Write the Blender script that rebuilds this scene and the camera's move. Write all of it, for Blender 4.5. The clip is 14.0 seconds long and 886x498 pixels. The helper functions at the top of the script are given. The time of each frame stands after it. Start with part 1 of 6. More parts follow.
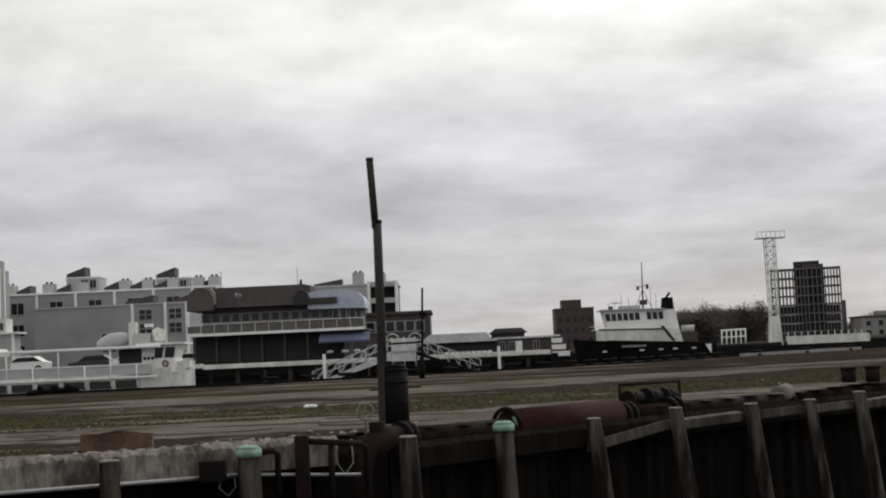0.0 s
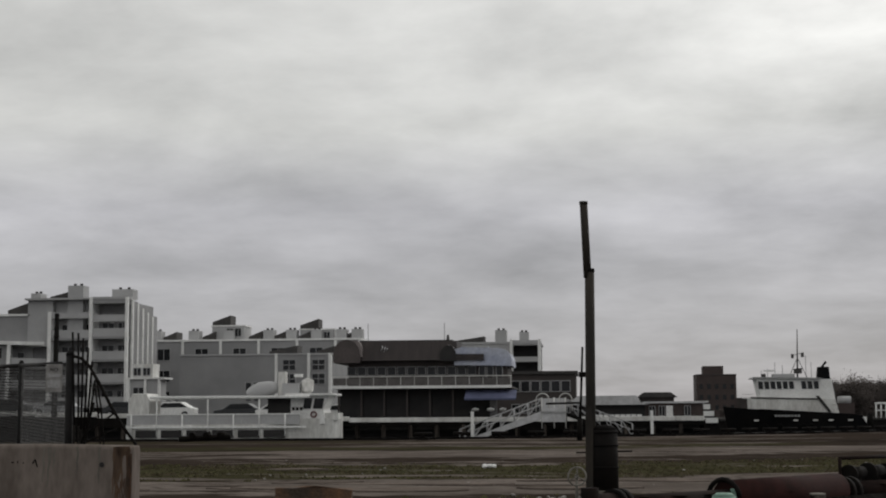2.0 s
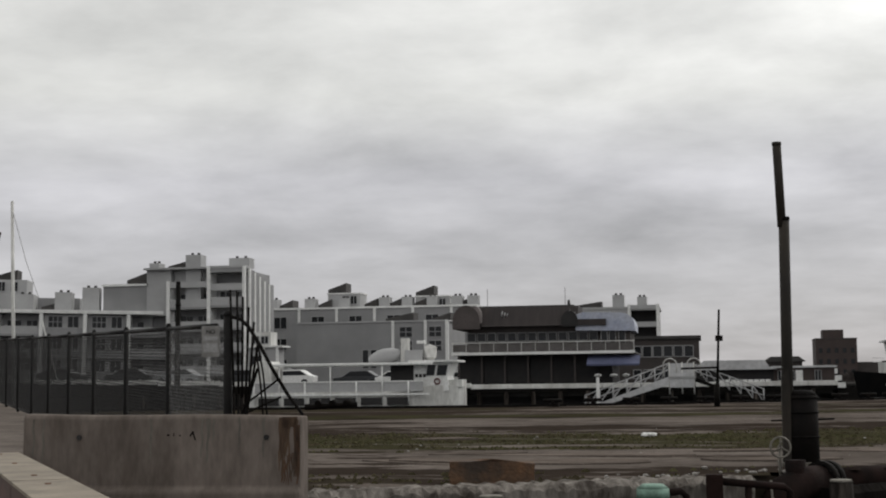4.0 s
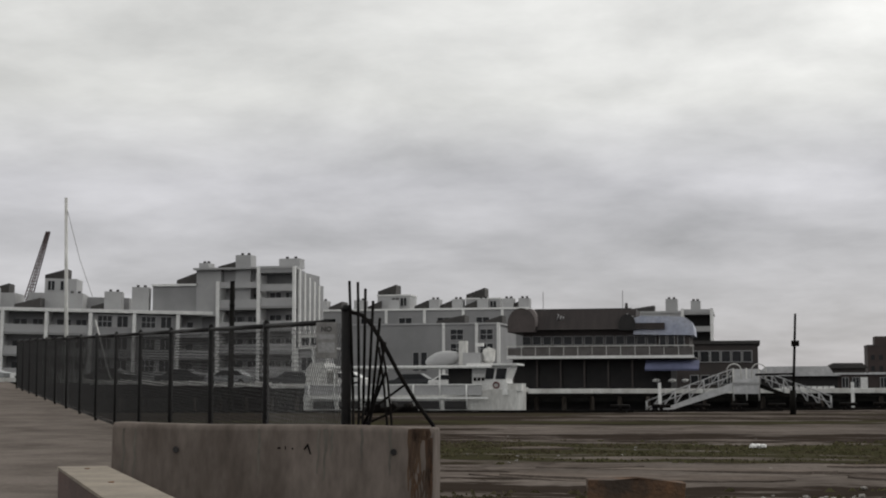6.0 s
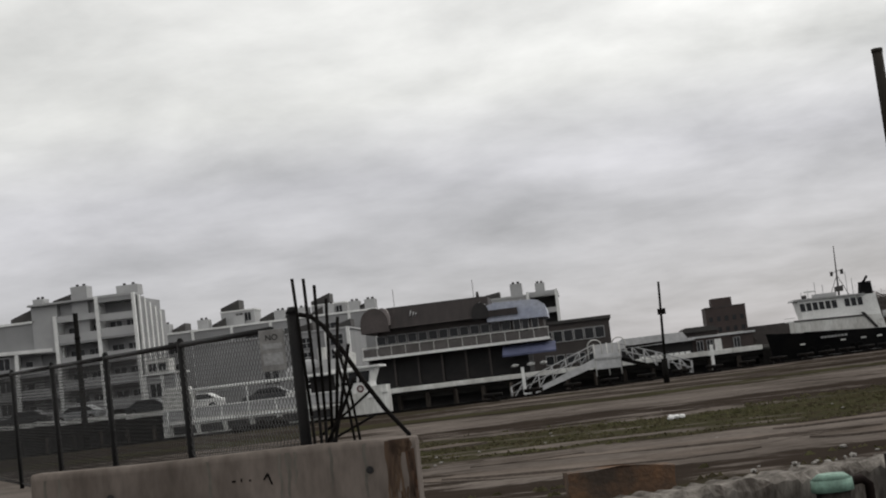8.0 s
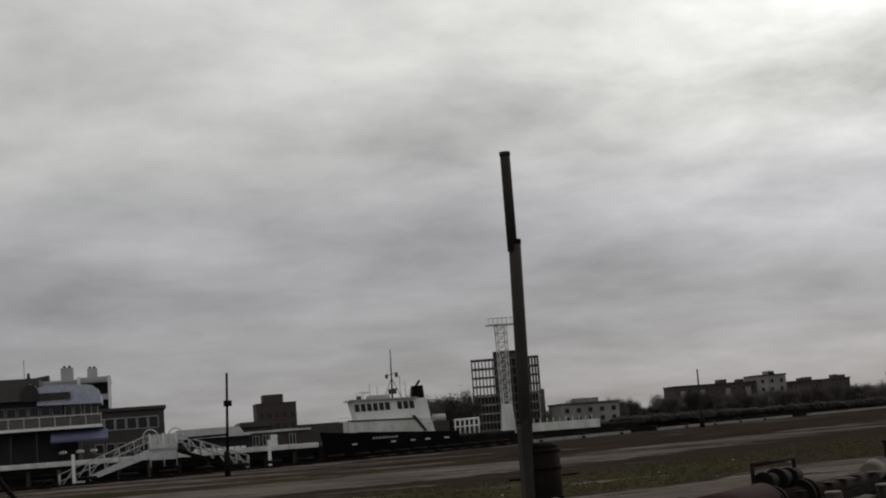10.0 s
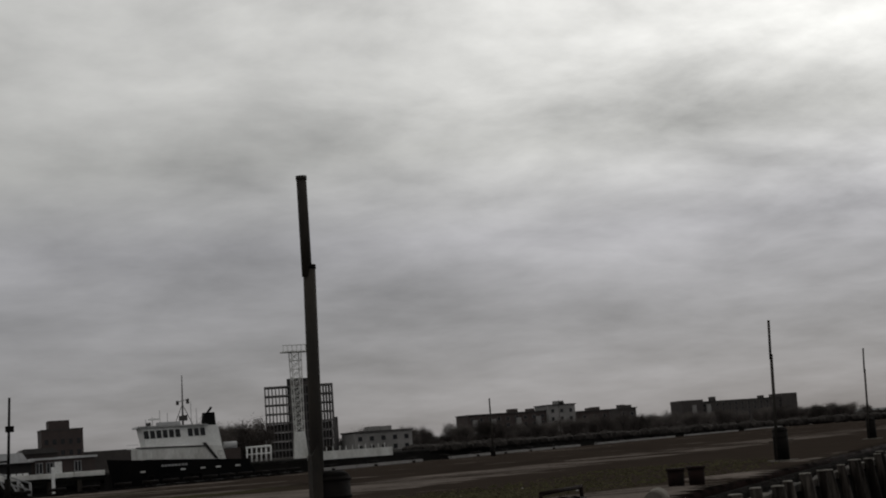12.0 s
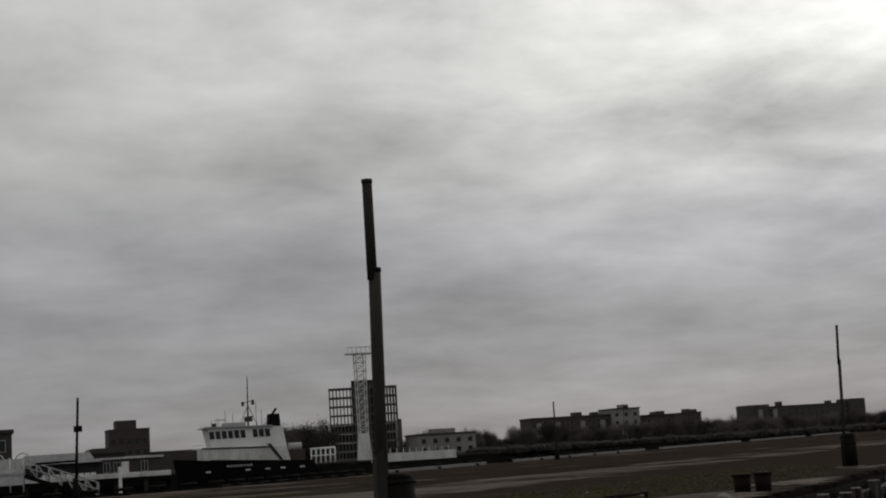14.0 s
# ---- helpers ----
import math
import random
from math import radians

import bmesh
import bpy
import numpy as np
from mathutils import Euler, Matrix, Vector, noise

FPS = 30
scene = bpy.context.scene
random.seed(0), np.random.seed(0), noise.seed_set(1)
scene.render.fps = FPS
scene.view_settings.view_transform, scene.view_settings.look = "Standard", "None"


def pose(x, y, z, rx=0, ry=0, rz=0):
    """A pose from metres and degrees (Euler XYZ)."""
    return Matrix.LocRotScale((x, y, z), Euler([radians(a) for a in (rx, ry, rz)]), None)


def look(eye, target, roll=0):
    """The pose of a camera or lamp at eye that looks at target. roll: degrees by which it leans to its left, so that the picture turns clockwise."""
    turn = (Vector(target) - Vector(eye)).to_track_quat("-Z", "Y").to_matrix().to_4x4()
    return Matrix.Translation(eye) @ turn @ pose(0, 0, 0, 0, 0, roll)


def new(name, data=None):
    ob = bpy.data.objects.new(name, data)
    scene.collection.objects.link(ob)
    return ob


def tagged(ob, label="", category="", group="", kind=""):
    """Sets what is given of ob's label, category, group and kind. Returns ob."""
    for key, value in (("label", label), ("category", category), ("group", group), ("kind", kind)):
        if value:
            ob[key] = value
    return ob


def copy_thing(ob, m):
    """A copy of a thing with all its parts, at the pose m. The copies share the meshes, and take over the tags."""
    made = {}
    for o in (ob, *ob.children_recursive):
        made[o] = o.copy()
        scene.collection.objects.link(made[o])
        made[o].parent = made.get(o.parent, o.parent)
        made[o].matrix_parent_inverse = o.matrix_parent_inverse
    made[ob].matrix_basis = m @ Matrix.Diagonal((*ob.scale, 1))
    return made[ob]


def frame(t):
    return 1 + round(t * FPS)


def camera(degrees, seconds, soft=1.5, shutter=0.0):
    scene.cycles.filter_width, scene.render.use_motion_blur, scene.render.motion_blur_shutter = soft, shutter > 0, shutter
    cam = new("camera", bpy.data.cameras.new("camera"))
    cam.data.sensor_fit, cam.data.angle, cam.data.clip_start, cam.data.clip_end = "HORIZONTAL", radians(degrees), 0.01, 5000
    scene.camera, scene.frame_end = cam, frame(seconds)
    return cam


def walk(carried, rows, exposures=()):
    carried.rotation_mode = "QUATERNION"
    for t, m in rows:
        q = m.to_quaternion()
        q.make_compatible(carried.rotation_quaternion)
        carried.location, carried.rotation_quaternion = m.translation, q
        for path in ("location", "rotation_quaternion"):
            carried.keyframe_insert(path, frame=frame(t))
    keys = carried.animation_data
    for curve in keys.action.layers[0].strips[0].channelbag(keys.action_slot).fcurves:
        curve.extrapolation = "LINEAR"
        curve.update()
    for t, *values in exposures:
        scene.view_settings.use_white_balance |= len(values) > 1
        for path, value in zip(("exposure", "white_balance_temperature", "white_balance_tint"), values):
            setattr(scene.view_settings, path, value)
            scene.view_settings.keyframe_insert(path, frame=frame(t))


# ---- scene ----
cam = camera(32.9, 14.0, soft=2.0)
PATH = [
    (0, (1.236, -1.565, 1.155), (1.222, 0.430, 1.294), -2.62),
    (0.5, (0.889, -0.977, 1.165), (0.859, 1.016, 1.338), -3.19),
    (1, (0.614, -0.733, 1.122), (0.554, 1.258, 1.300), -0.79),
    (1.5, (0.333, -0.259, 1.129), (0.163, 1.727, 1.301), 0.82),
    (2, (-0.035, 0.178, 1.169), (-0.228, 2.157, 1.391), -0.34),
    (2.5, (-0.330, 0.620, 1.128), (-0.531, 2.600, 1.324), -3.29),
    (3, (-0.668, 1.191, 1.114), (-0.988, 3.156, 1.304), 0.65),
    (3.2, (-0.778, 1.389, 1.163), (-1.114, 3.351, 1.349), -0.76),
    (5.3, (-2.003, 3.312, 1.159), (-2.366, 5.271, 1.334), 0.17),
    (5.5, (-2.155, 3.518, 1.158), (-2.558, 5.469, 1.336), 1.30),
    (6, (-2.549, 4.066, 1.208), (-2.943, 6.018, 1.392), -0.14),
    (6.5, (-2.849, 4.524, 1.216), (-3.212, 6.483, 1.393), -1.60),
    (7, (-3.214, 4.908, 1.198), (-3.665, 6.847, 1.388), 0.32),
    (7.2, (-3.365, 5.108, 1.227), (-3.786, 7.055, 1.408), -2.22),
    (9.3, (-4.335, 6.664, 1.268), (-4.194, 8.653, 1.423), -6.74),
    (9.5, (-4.380, 6.833, 1.298), (-4.169, 8.814, 1.474), -7.18),
    (10, (-4.609, 6.307, 1.240), (-4.191, 8.248, 1.480), -4.29),
    (10.5, (-4.589, 6.403, 1.239), (-3.966, 8.284, 1.510), -3.09),
    (11, (-4.543, 6.481, 1.245), (-3.819, 8.325, 1.518), -3.10),
    (11.5, (-4.546, 6.478, 1.245), (-3.878, 8.342, 1.521), -2.45),
    (12, (-4.549, 6.447, 1.236), (-3.870, 8.311, 1.493), -4.05),
    (12.5, (-4.537, 6.451, 1.231), (-3.862, 8.317, 1.476), -4.26),
    (13, (-4.533, 6.474, 1.236), (-3.894, 8.353, 1.483), -4.93),
    (13.5, (-4.551, 6.496, 1.246), (-3.956, 8.389, 1.498), -4.19),
    (14, (-4.556, 6.461, 1.248), (-3.958, 8.351, 1.514), -3.56),
]
walk(cam, [(t, look(eye, target, roll)) for t, eye, target, roll in PATH],
     [(0, 0.30), (0.5, 0.06), (1.0, -0.08), (1.5, 0.08), (2.0, -0.12), (2.5, 0.0), (3.1, 0.12), (5.3, 0.12), (6.5, 0.08), (7.2, 0.22), (9.3, -0.02), (9.6, -0.14), (10.0, -0.50), (10.5, -0.72), (11.0, -0.88), (12.2, -0.76), (13.0, -0.53), (14.0, -0.73)])

# ---- world, sun ----
W = bpy.data.worlds.new("overcast")
scene.world = W
W.use_nodes = True
wn, wl = W.node_tree.nodes, W.node_tree.links
wn.clear()


def wnode(kind, **kw):
    n = wn.new(kind)
    for k, v in kw.items():
        n.inputs[k.replace("_", " ")].default_value = v
    return n


def wmath(op, a, b):
    n = wn.new("ShaderNodeMath")
    n.operation = op
    for i, v in enumerate((a, b)):
        if isinstance(v, (int, float)):
            n.inputs[i].default_value = v
        else:
            wl.new(v, n.inputs[i])
    return n.outputs[0]


tc = wn.new("ShaderNodeTexCoord")
sp = wn.new("ShaderNodeSeparateXYZ")
wl.new(tc.outputs["Generated"], sp.inputs[0])
up = wmath("ADD", wmath("ABSOLUTE", sp.outputs[2], 0), 0.20)
cb = wn.new("ShaderNodeCombineXYZ")
wl.new(wmath("DIVIDE", sp.outputs[0], up), cb.inputs[0])
wl.new(wmath("DIVIDE", sp.outputs[1], up), cb.inputs[1])
big = wnode("ShaderNodeTexNoise", Scale=0.8, Detail=5.0, Roughness=0.5, Distortion=0.1)
fine = wnode("ShaderNodeTexNoise", Scale=2.6, Detail=7.0, Roughness=0.58, Distortion=0.15)
wl.new(cb.outputs[0], big.inputs["Vector"])
wl.new(cb.outputs[0], fine.inputs["Vector"])
puff = wmath("ADD", wmath("MULTIPLY", big.outputs["Fac"], 0.52), wmath("MULTIPLY", fine.outputs["Fac"], 0.48))
# cloud layers by height: a pale rim, a heavy bank, then thinning cloud
hgt = wmath("ADD", sp.outputs[2], wmath("MULTIPLY", wmath("SUBTRACT", big.outputs["Fac"], 0.5), 0.045))
ramp = wn.new("ShaderNodeValToRGB")
stops = ((0.0, 0.41), (0.05, 0.45), (0.075, 0.44), (0.10, 0.435), (0.135, 0.545), (0.19, 0.66), (0.30, 0.78), (1.0, 0.74))
ramp.color_ramp.elements[0].position, ramp.color_ramp.elements[1].position = 0.0, 1.0
for pos, val in stops[1:-1]:
    ramp.color_ramp.elements.new(pos)
for el, (pos, val) in zip(ramp.color_ramp.elements, stops):
    el.position, el.color = pos, (val, val * (0.993 if val > 0.59 else 0.985), val * (0.955 if val > 0.59 else 1.02), 1)
wl.new(hgt, ramp.inputs[0])
# thin cloud glows round the hidden sun
sunny = wn.new("ShaderNodeVectorMath")
sunny.operation = "DOT_PRODUCT"
wl.new(tc.outputs["Generated"], sunny.inputs[0])
sunny.inputs[1].default_value = (0.60, 0.66, 0.45)
glow = wmath("MULTIPLY", wmath("POWER", wmath("MAXIMUM", sunny.outputs["Value"], 0.0), 12.0), 2.3)
lit = wmath("ADD", wmath("ADD", wmath("MULTIPLY", wmath("SUBTRACT", puff, 0.5), 1.75), 0.95), wmath("MULTIPLY", wmath("MULTIPLY", glow, wmath("MINIMUM", wmath("MULTIPLY", sp.outputs[2], 4.5), 1.0)), wmath("SUBTRACT", wmath("MULTIPLY", puff, 3.4), 0.9)))
tint = wn.new("ShaderNodeVectorMath")
tint.operation = "SCALE"
wl.new(ramp.outputs[0], tint.inputs[0])
wl.new(lit, tint.inputs["Scale"])
cloud = wn.new("ShaderNodeBackground")
cloud.inputs["Strength"].default_value = 1.0
wl.new(tint.outputs[0], cloud.inputs["Color"])
sky = wn.new("ShaderNodeTexSky")
sky.sky_type, sky.sun_disc, sky.sun_elevation, sky.sun_rotation = "NISHITA", False, radians(38), radians(35)
clear = wn.new("ShaderNodeBackground")
clear.inputs["Strength"].default_value = 0.006
wl.new(sky.outputs[0], clear.inputs["Color"])
both = wn.new("ShaderNodeAddShader")
wl.new(cloud.outputs[0], both.inputs[0])
wl.new(clear.outputs[0], both.inputs[1])
wout = wn.new("ShaderNodeOutputWorld")
wl.new(both.outputs[0], wout.inputs[0])

sun = bpy.data.lights.new("sun", "SUN")
sun.energy, sun.angle, sun.color = 0.5, radians(14), (1.0, 0.96, 0.9)
new("sun", sun).matrix_world = look((60, 90, 90), (0, 0, 0))


# ---- materials ----
def mat(name, base, other=None, rough=0.8, metal=0.0, scale=2.0, fine_scale=30.0, bump=0.3, stretch=(1, 1, 1), cut=(0.35, 0.65), rand=0.0, bump_size=0.02, shine=0.5):
    """A surface of two colours mixed by coarse stains and fine grain, at true size."""
    m = bpy.data.materials.new(name)
    m.use_nodes = True
    nt = m.node_tree
    n, l = nt.nodes, nt.links
    p = n["Principled BSDF"]
    p.inputs["Metallic"].default_value, p.inputs["Specular IOR Level"].default_value = metal, shine
    other = other or tuple(c * 0.6 for c in base)
    geo = n.new("ShaderNodeNewGeometry")
    mp = n.new("ShaderNodeMapping")
    mp.inputs["Scale"].default_value = stretch
    l.new(geo.outputs["Position"], mp.inputs[0])
    a = n.new("ShaderNodeTexNoise")
    a.inputs["Scale"].default_value, a.inputs["Detail"].default_value, a.inputs["Roughness"].default_value = scale, 6, 0.62
    b = n.new("ShaderNodeTexNoise")
    b.inputs["Scale"].default_value, b.inputs["Detail"].default_value = fine_scale, 3
    l.new(mp.outputs[0], a.inputs["Vector"])
    l.new(mp.outputs[0], b.inputs["Vector"])
    r = n.new("ShaderNodeMapRange")
    r.inputs["From Min"].default_value, r.inputs["From Max"].default_value = cut
    l.new(a.outputs["Fac"], r.inputs["Value"])
    mix = n.new("ShaderNodeMix")
    mix.data_type = "RGBA"
    mix.inputs["A"].default_value, mix.inputs["B"].default_value = (*base, 1), (*other, 1)
    l.new(r.outputs[0], mix.inputs["Factor"])
    grain = n.new("ShaderNodeMix")
    grain.data_type, grain.blend_type = "RGBA", "MULTIPLY"
    grain.inputs["Factor"].default_value = 0.45
    tone = n.new("ShaderNodeMapRange")
    tone.inputs["From Min"].default_value, tone.inputs["From Max"].default_value = 0.3, 0.7
    tone.inputs["To Min"].default_value, tone.inputs["To Max"].default_value = 0.55, 1.15
    l.new(b.outputs["Fac"], tone.inputs["Value"])
    l.new(mix.outputs["Result"], grain.inputs["A"])
    l.new(tone.outputs[0], grain.inputs["B"])
    col = grain.outputs["Result"]
    if rand:
        info = n.new("ShaderNodeObjectInfo")
        rr = n.new("ShaderNodeMapRange")
        rr.inputs["To Min"].default_value, rr.inputs["To Max"].default_value = 1 - rand, 1 + rand
        l.new(info.outputs["Random"], rr.inputs["Value"])
        g2 = n.new("ShaderNodeMix")
        g2.data_type, g2.blend_type = "RGBA", "MULTIPLY"
        g2.inputs["Factor"].default_value = 1.0
        l.new(col, g2.inputs["A"])
        l.new(rr.outputs[0], g2.inputs["B"])
        col = g2.outputs["Result"]
    l.new(col, p.inputs["Base Color"])
    ro = n.new("ShaderNodeMapRange")
    ro.inputs["To Min"].default_value, ro.inputs["To Max"].default_value = max(0.05, rough - 0.12), min(1, rough + 0.12)
    l.new(b.outputs["Fac"], ro.inputs["Value"])
    l.new(ro.outputs[0], p.inputs["Roughness"])
    if bump:
        bp = n.new("ShaderNodeBump")
        bp.inputs["Strength"].default_value, bp.inputs["Distance"].default_value = bump, bump_size
        l.new(b.outputs["Fac"], bp.inputs["Height"])
        l.new(bp.outputs[0], p.inputs["Normal"])
    return m


CONCRETE = mat("old_concrete", (0.19, 0.175, 0.15), (0.10, 0.092, 0.08), 0.95, scale=1.6, fine_scale=40, bump=0.5, shine=0.2)
CAP = mat("rough_concrete", (0.29, 0.265, 0.24), (0.065, 0.055, 0.048), 0.95, cut=(0.34, 0.62), scale=4.0, fine_scale=26, bump=0.8, bump_size=0.03, stretch=(1, 1, 0.35), shine=0.1)
BARRIER = mat("barrier_concrete", (0.192, 0.163, 0.145), (0.116, 0.097, 0.085), 0.96, scale=2.2, fine_scale=16, bump=0.15, stretch=(1, 1, 0.35), shine=0.05)
TIMBER = mat("grey_timber", (0.085, 0.074, 0.064), (0.020, 0.017, 0.015), 0.92, scale=3, fine_scale=26, bump=0.7, stretch=(1, 1, 0.15), rand=0.3, shine=0.15)
DARKTIMBER = mat("tarred_timber", (0.009, 0.008, 0.007), (0.004, 0.0035, 0.0035), 0.9, shine=0.1, scale=2, fine_scale=20, bump=0.6, stretch=(1, 1, 0.25))
# black timber, darkened further so the colour holds the slip's shade
BULKWOOD = mat("shade_black_plank", (0.010, 0.0085, 0.0075), (0.004, 0.0035, 0.0033), 0.95, shine=0.02, scale=2, fine_scale=20, bump=0.6, stretch=(1, 1, 0.2), rand=0.5)
PILEWOOD = mat("wet_dark_pile", (0.078, 0.068, 0.060), (0.011, 0.009, 0.008), 0.95, scale=5, fine_scale=30, bump=0.9, stretch=(1, 1, 0.10), cut=(0.30, 0.56), rand=0.35, shine=0.05)
WOODTOP = mat("weathered_pile_top", (0.22, 0.205, 0.18), (0.10, 0.09, 0.075), 0.9, scale=9, fine_scale=50)
VERDIGRIS = mat("verdigris_cap", (0.22, 0.36, 0.29), (0.12, 0.20, 0.16), 0.7, scale=7, fine_scale=40)
KERBTOP = mat("faded_tan_timber", (0.27, 0.23, 0.18), (0.16, 0.135, 0.105), 0.85, scale=2.4, fine_scale=45, bump=0.4)
KERBSIDE = mat("red_brown_timber", (0.10, 0.055, 0.045), (0.05, 0.03, 0.025), 0.9, scale=3, fine_scale=30, stretch=(0.3, 0.3, 1))
RUST = mat("rust", (0.21, 0.085, 0.035), (0.09, 0.035, 0.02), 0.9, scale=4, fine_scale=40, bump=0.6)
STAIN = mat("rust_wash", (0.060, 0.036, 0.024), (0.12, 0.075, 0.045), 0.92, scale=9, fine_scale=40, bump=0.2, stretch=(1, 1, 0.2))
RUSTEDGE = mat("rusted_edge", (0.105, 0.052, 0.028), (0.055, 0.036, 0.025), 0.93, scale=11, fine_scale=45, bump=0.3, stretch=(1, 1, 0.4))
GRIME = mat("grime", (0.10, 0.09, 0.077), (0.15, 0.137, 0.118), 0.95, scale=8, fine_scale=40, bump=0.1, stretch=(1, 1, 0.3))
RUSTEARTH = mat("rusty_earth", (0.135, 0.072, 0.038), (0.050, 0.036, 0.027), 0.95, scale=3.0, fine_scale=25, bump=0.8, cut=(0.36, 0.62))
SLABMAT = mat("broken_deck_slab", (0.165, 0.138, 0.121), (0.092, 0.077, 0.067), 0.98, scale=0.9, fine_scale=18, bump=0.5, rand=0.12, shine=0.0)
SIGNGREY = mat("dull_sign_paint", (0.25, 0.245, 0.24), (0.17, 0.165, 0.16), 0.7, scale=5)
RUSTPIPE = mat("rusty_pipe_paint", (0.022, 0.0125, 0.011), (0.009, 0.007, 0.0065), 0.92, shine=0.07, scale=2.5, fine_scale=35, bump=0.4)
REDPIPE = mat("dull_red_pipe_paint", (0.040, 0.0155, 0.014), (0.020, 0.011, 0.010), 0.9, shine=0.08, scale=2.0, fine_scale=35, bump=0.35)
BLACKIRON = mat("black_iron", (0.006, 0.0055, 0.0055), (0.010, 0.008, 0.007), 0.8, shine=0.08, scale=3, fine_scale=40, bump=0.25)
POLEMAT = mat("dark_steel_pole", (0.022, 0.020, 0.0185), (0.040, 0.034, 0.028), 0.85, shine=0.2, scale=3, fine_scale=25, stretch=(1, 1, 0.3))
FENCEMAT = mat("black_fence_paint", (0.006, 0.006, 0.0065), (0.010, 0.009, 0.009), 0.7, shine=0.2, scale=4)
WIRE = mat("galvanised_wire", (0.075, 0.075, 0.075), (0.03, 0.03, 0.03), 0.7, metal=0.2, scale=6, bump=0)
WHITE = mat("white_paint", (0.80, 0.80, 0.79), (0.66, 0.66, 0.65), 0.5, scale=0.8, fine_scale=8, bump=0.05)
DIRTYWHITE = mat("streaked_white_paint", (0.68, 0.68, 0.66), (0.45, 0.44, 0.42), 0.6, scale=0.9, fine_scale=7, bump=0.1, stretch=(1, 1, 0.3))
GREYWALL = mat("grey_siding", (0.29, 0.29, 0.295), (0.235, 0.235, 0.24), 0.8, scale=0.25, fine_scale=25, bump=0.1)
LIGHTGREY = mat("pale_grey_siding", (0.42, 0.42, 0.425), (0.34, 0.34, 0.345), 0.8, scale=0.3, fine_scale=25, bump=0.1)
DARKROOF = mat("charcoal_roofing", (0.038, 0.036, 0.036), (0.055, 0.05, 0.048), 0.85, scale=0.6, fine_scale=5)
BROWNROOF = mat("dark_brown_roofing", (0.045, 0.036, 0.035), (0.028, 0.023, 0.023), 0.85, scale=0.5, fine_scale=6, stretch=(3, 1, 0.4))
BLUEROOF = mat("pale_blue_metal_roof", (0.46, 0.48, 0.55), (0.32, 0.35, 0.45), 0.5, metal=0.2, scale=0.6, fine_scale=4, bump=0.05)
BLUECLOTH = mat("blue_awning_cloth", (0.085, 0.095, 0.17), (0.06, 0.068, 0.12), 0.9, scale=1.2)
BRICK = mat("dark_red_brick", (0.062, 0.045, 0.042), (0.045, 0.034, 0.032), 0.9, scale=0.35, fine_scale=3)
BROWNWALL = mat("brown_shingle_wall", (0.062, 0.052, 0.049), (0.044, 0.038, 0.037), 0.9, scale=0.5, fine_scale=6)
FARCONC = mat("far_concrete_frame", (0.25, 0.24, 0.235), (0.18, 0.175, 0.17), 0.9, scale=0.2, fine_scale=2)
ROOFGREY = mat("light_grey_roofing", (0.52, 0.52, 0.53), (0.42, 0.42, 0.43), 0.7, scale=0.4, fine_scale=4)
ASPHALT = mat("quay_asphalt", (0.05, 0.048, 0.046), (0.035, 0.033, 0.032), 0.95, scale=0.3, fine_scale=6, shine=0.0)
LANDMAT = mat("far_ground", (0.075, 0.062, 0.048), (0.045, 0.038, 0.030), 0.95, scale=0.06, fine_scale=1.2, shine=0.0)
WALKMAT = mat("worn_pale_paving", (0.175, 0.150, 0.134), (0.096, 0.081, 0.071), 0.95, scale=0.9, cut=(0.40, 0.70), fine_scale=22, bump=0.3, rand=0.1, shine=0.02)
OLDFRAME = mat("grimy_concrete_frame", (0.125, 0.118, 0.115), (0.085, 0.08, 0.08), 0.9, scale=0.2, fine_scale=2)
TRUNK = mat("bark", (0.045, 0.040, 0.037), (0.024, 0.021, 0.020), 0.95, shine=0.05, scale=2)
# bare twigs, colour raised to carry the pale haze of distance
TWIGS = mat("hazed_twigs", (0.068, 0.059, 0.056), (0.105, 0.092, 0.085), 0.95, shine=0.05, scale=0.3, fine_scale=2, rand=0.25)
# distance haze over the hill is part of this grey
HILL = mat("hazy_hill", (0.085, 0.088, 0.09), (0.06, 0.062, 0.062), 0.95, scale=0.02, fine_scale=0.3, bump=0)
GRASSMAT = mat("dull_grass", (0.105, 0.103, 0.052), (0.098, 0.080, 0.056), 0.95, scale=0.5, fine_scale=8, bump=0, shine=0.0)
RUBBLE = mat("pale_rubble", (0.36, 0.345, 0.325), (0.20, 0.185, 0.17), 0.95, scale=6, fine_scale=30)
HULLBLACK = mat("black_hull_paint", (0.006, 0.0065, 0.0075), (0.010, 0.0095, 0.0095), 0.85, shine=0.02, scale=0.7, fine_scale=6, bump=0.05)
CARDARK = mat("dark_car_paint", (0.03, 0.032, 0.036), None, 0.3, scale=1, bump=0)
CARSILVER = mat("silver_car_paint", (0.42, 0.43, 0.44), None, 0.3, metal=0.4, scale=1, bump=0)
RUBBER = mat("black_rubber", (0.007, 0.007, 0.007), None, 0.95, shine=0.02)
REDMARK = mat("red_marking", (0.42, 0.05, 0.04), None, 0.6)
CRANERED = mat("crane_red_paint", (0.070, 0.032, 0.030), (0.045, 0.03, 0.03), 0.8)
GREYMETAL = mat("galvanised_steel", (0.36, 0.36, 0.36), (0.26, 0.26, 0.26), 0.5, metal=0.5, scale=2)
SCREEN = mat("smoky_screen", (0.11, 0.10, 0.098), (0.07, 0.062, 0.06), 0.6, scale=1.2)
BARRELROOF = mat("brown_barrel_roofing", (0.085, 0.07, 0.068), (0.06, 0.05, 0.048), 0.8, scale=0.5, fine_scale=6)
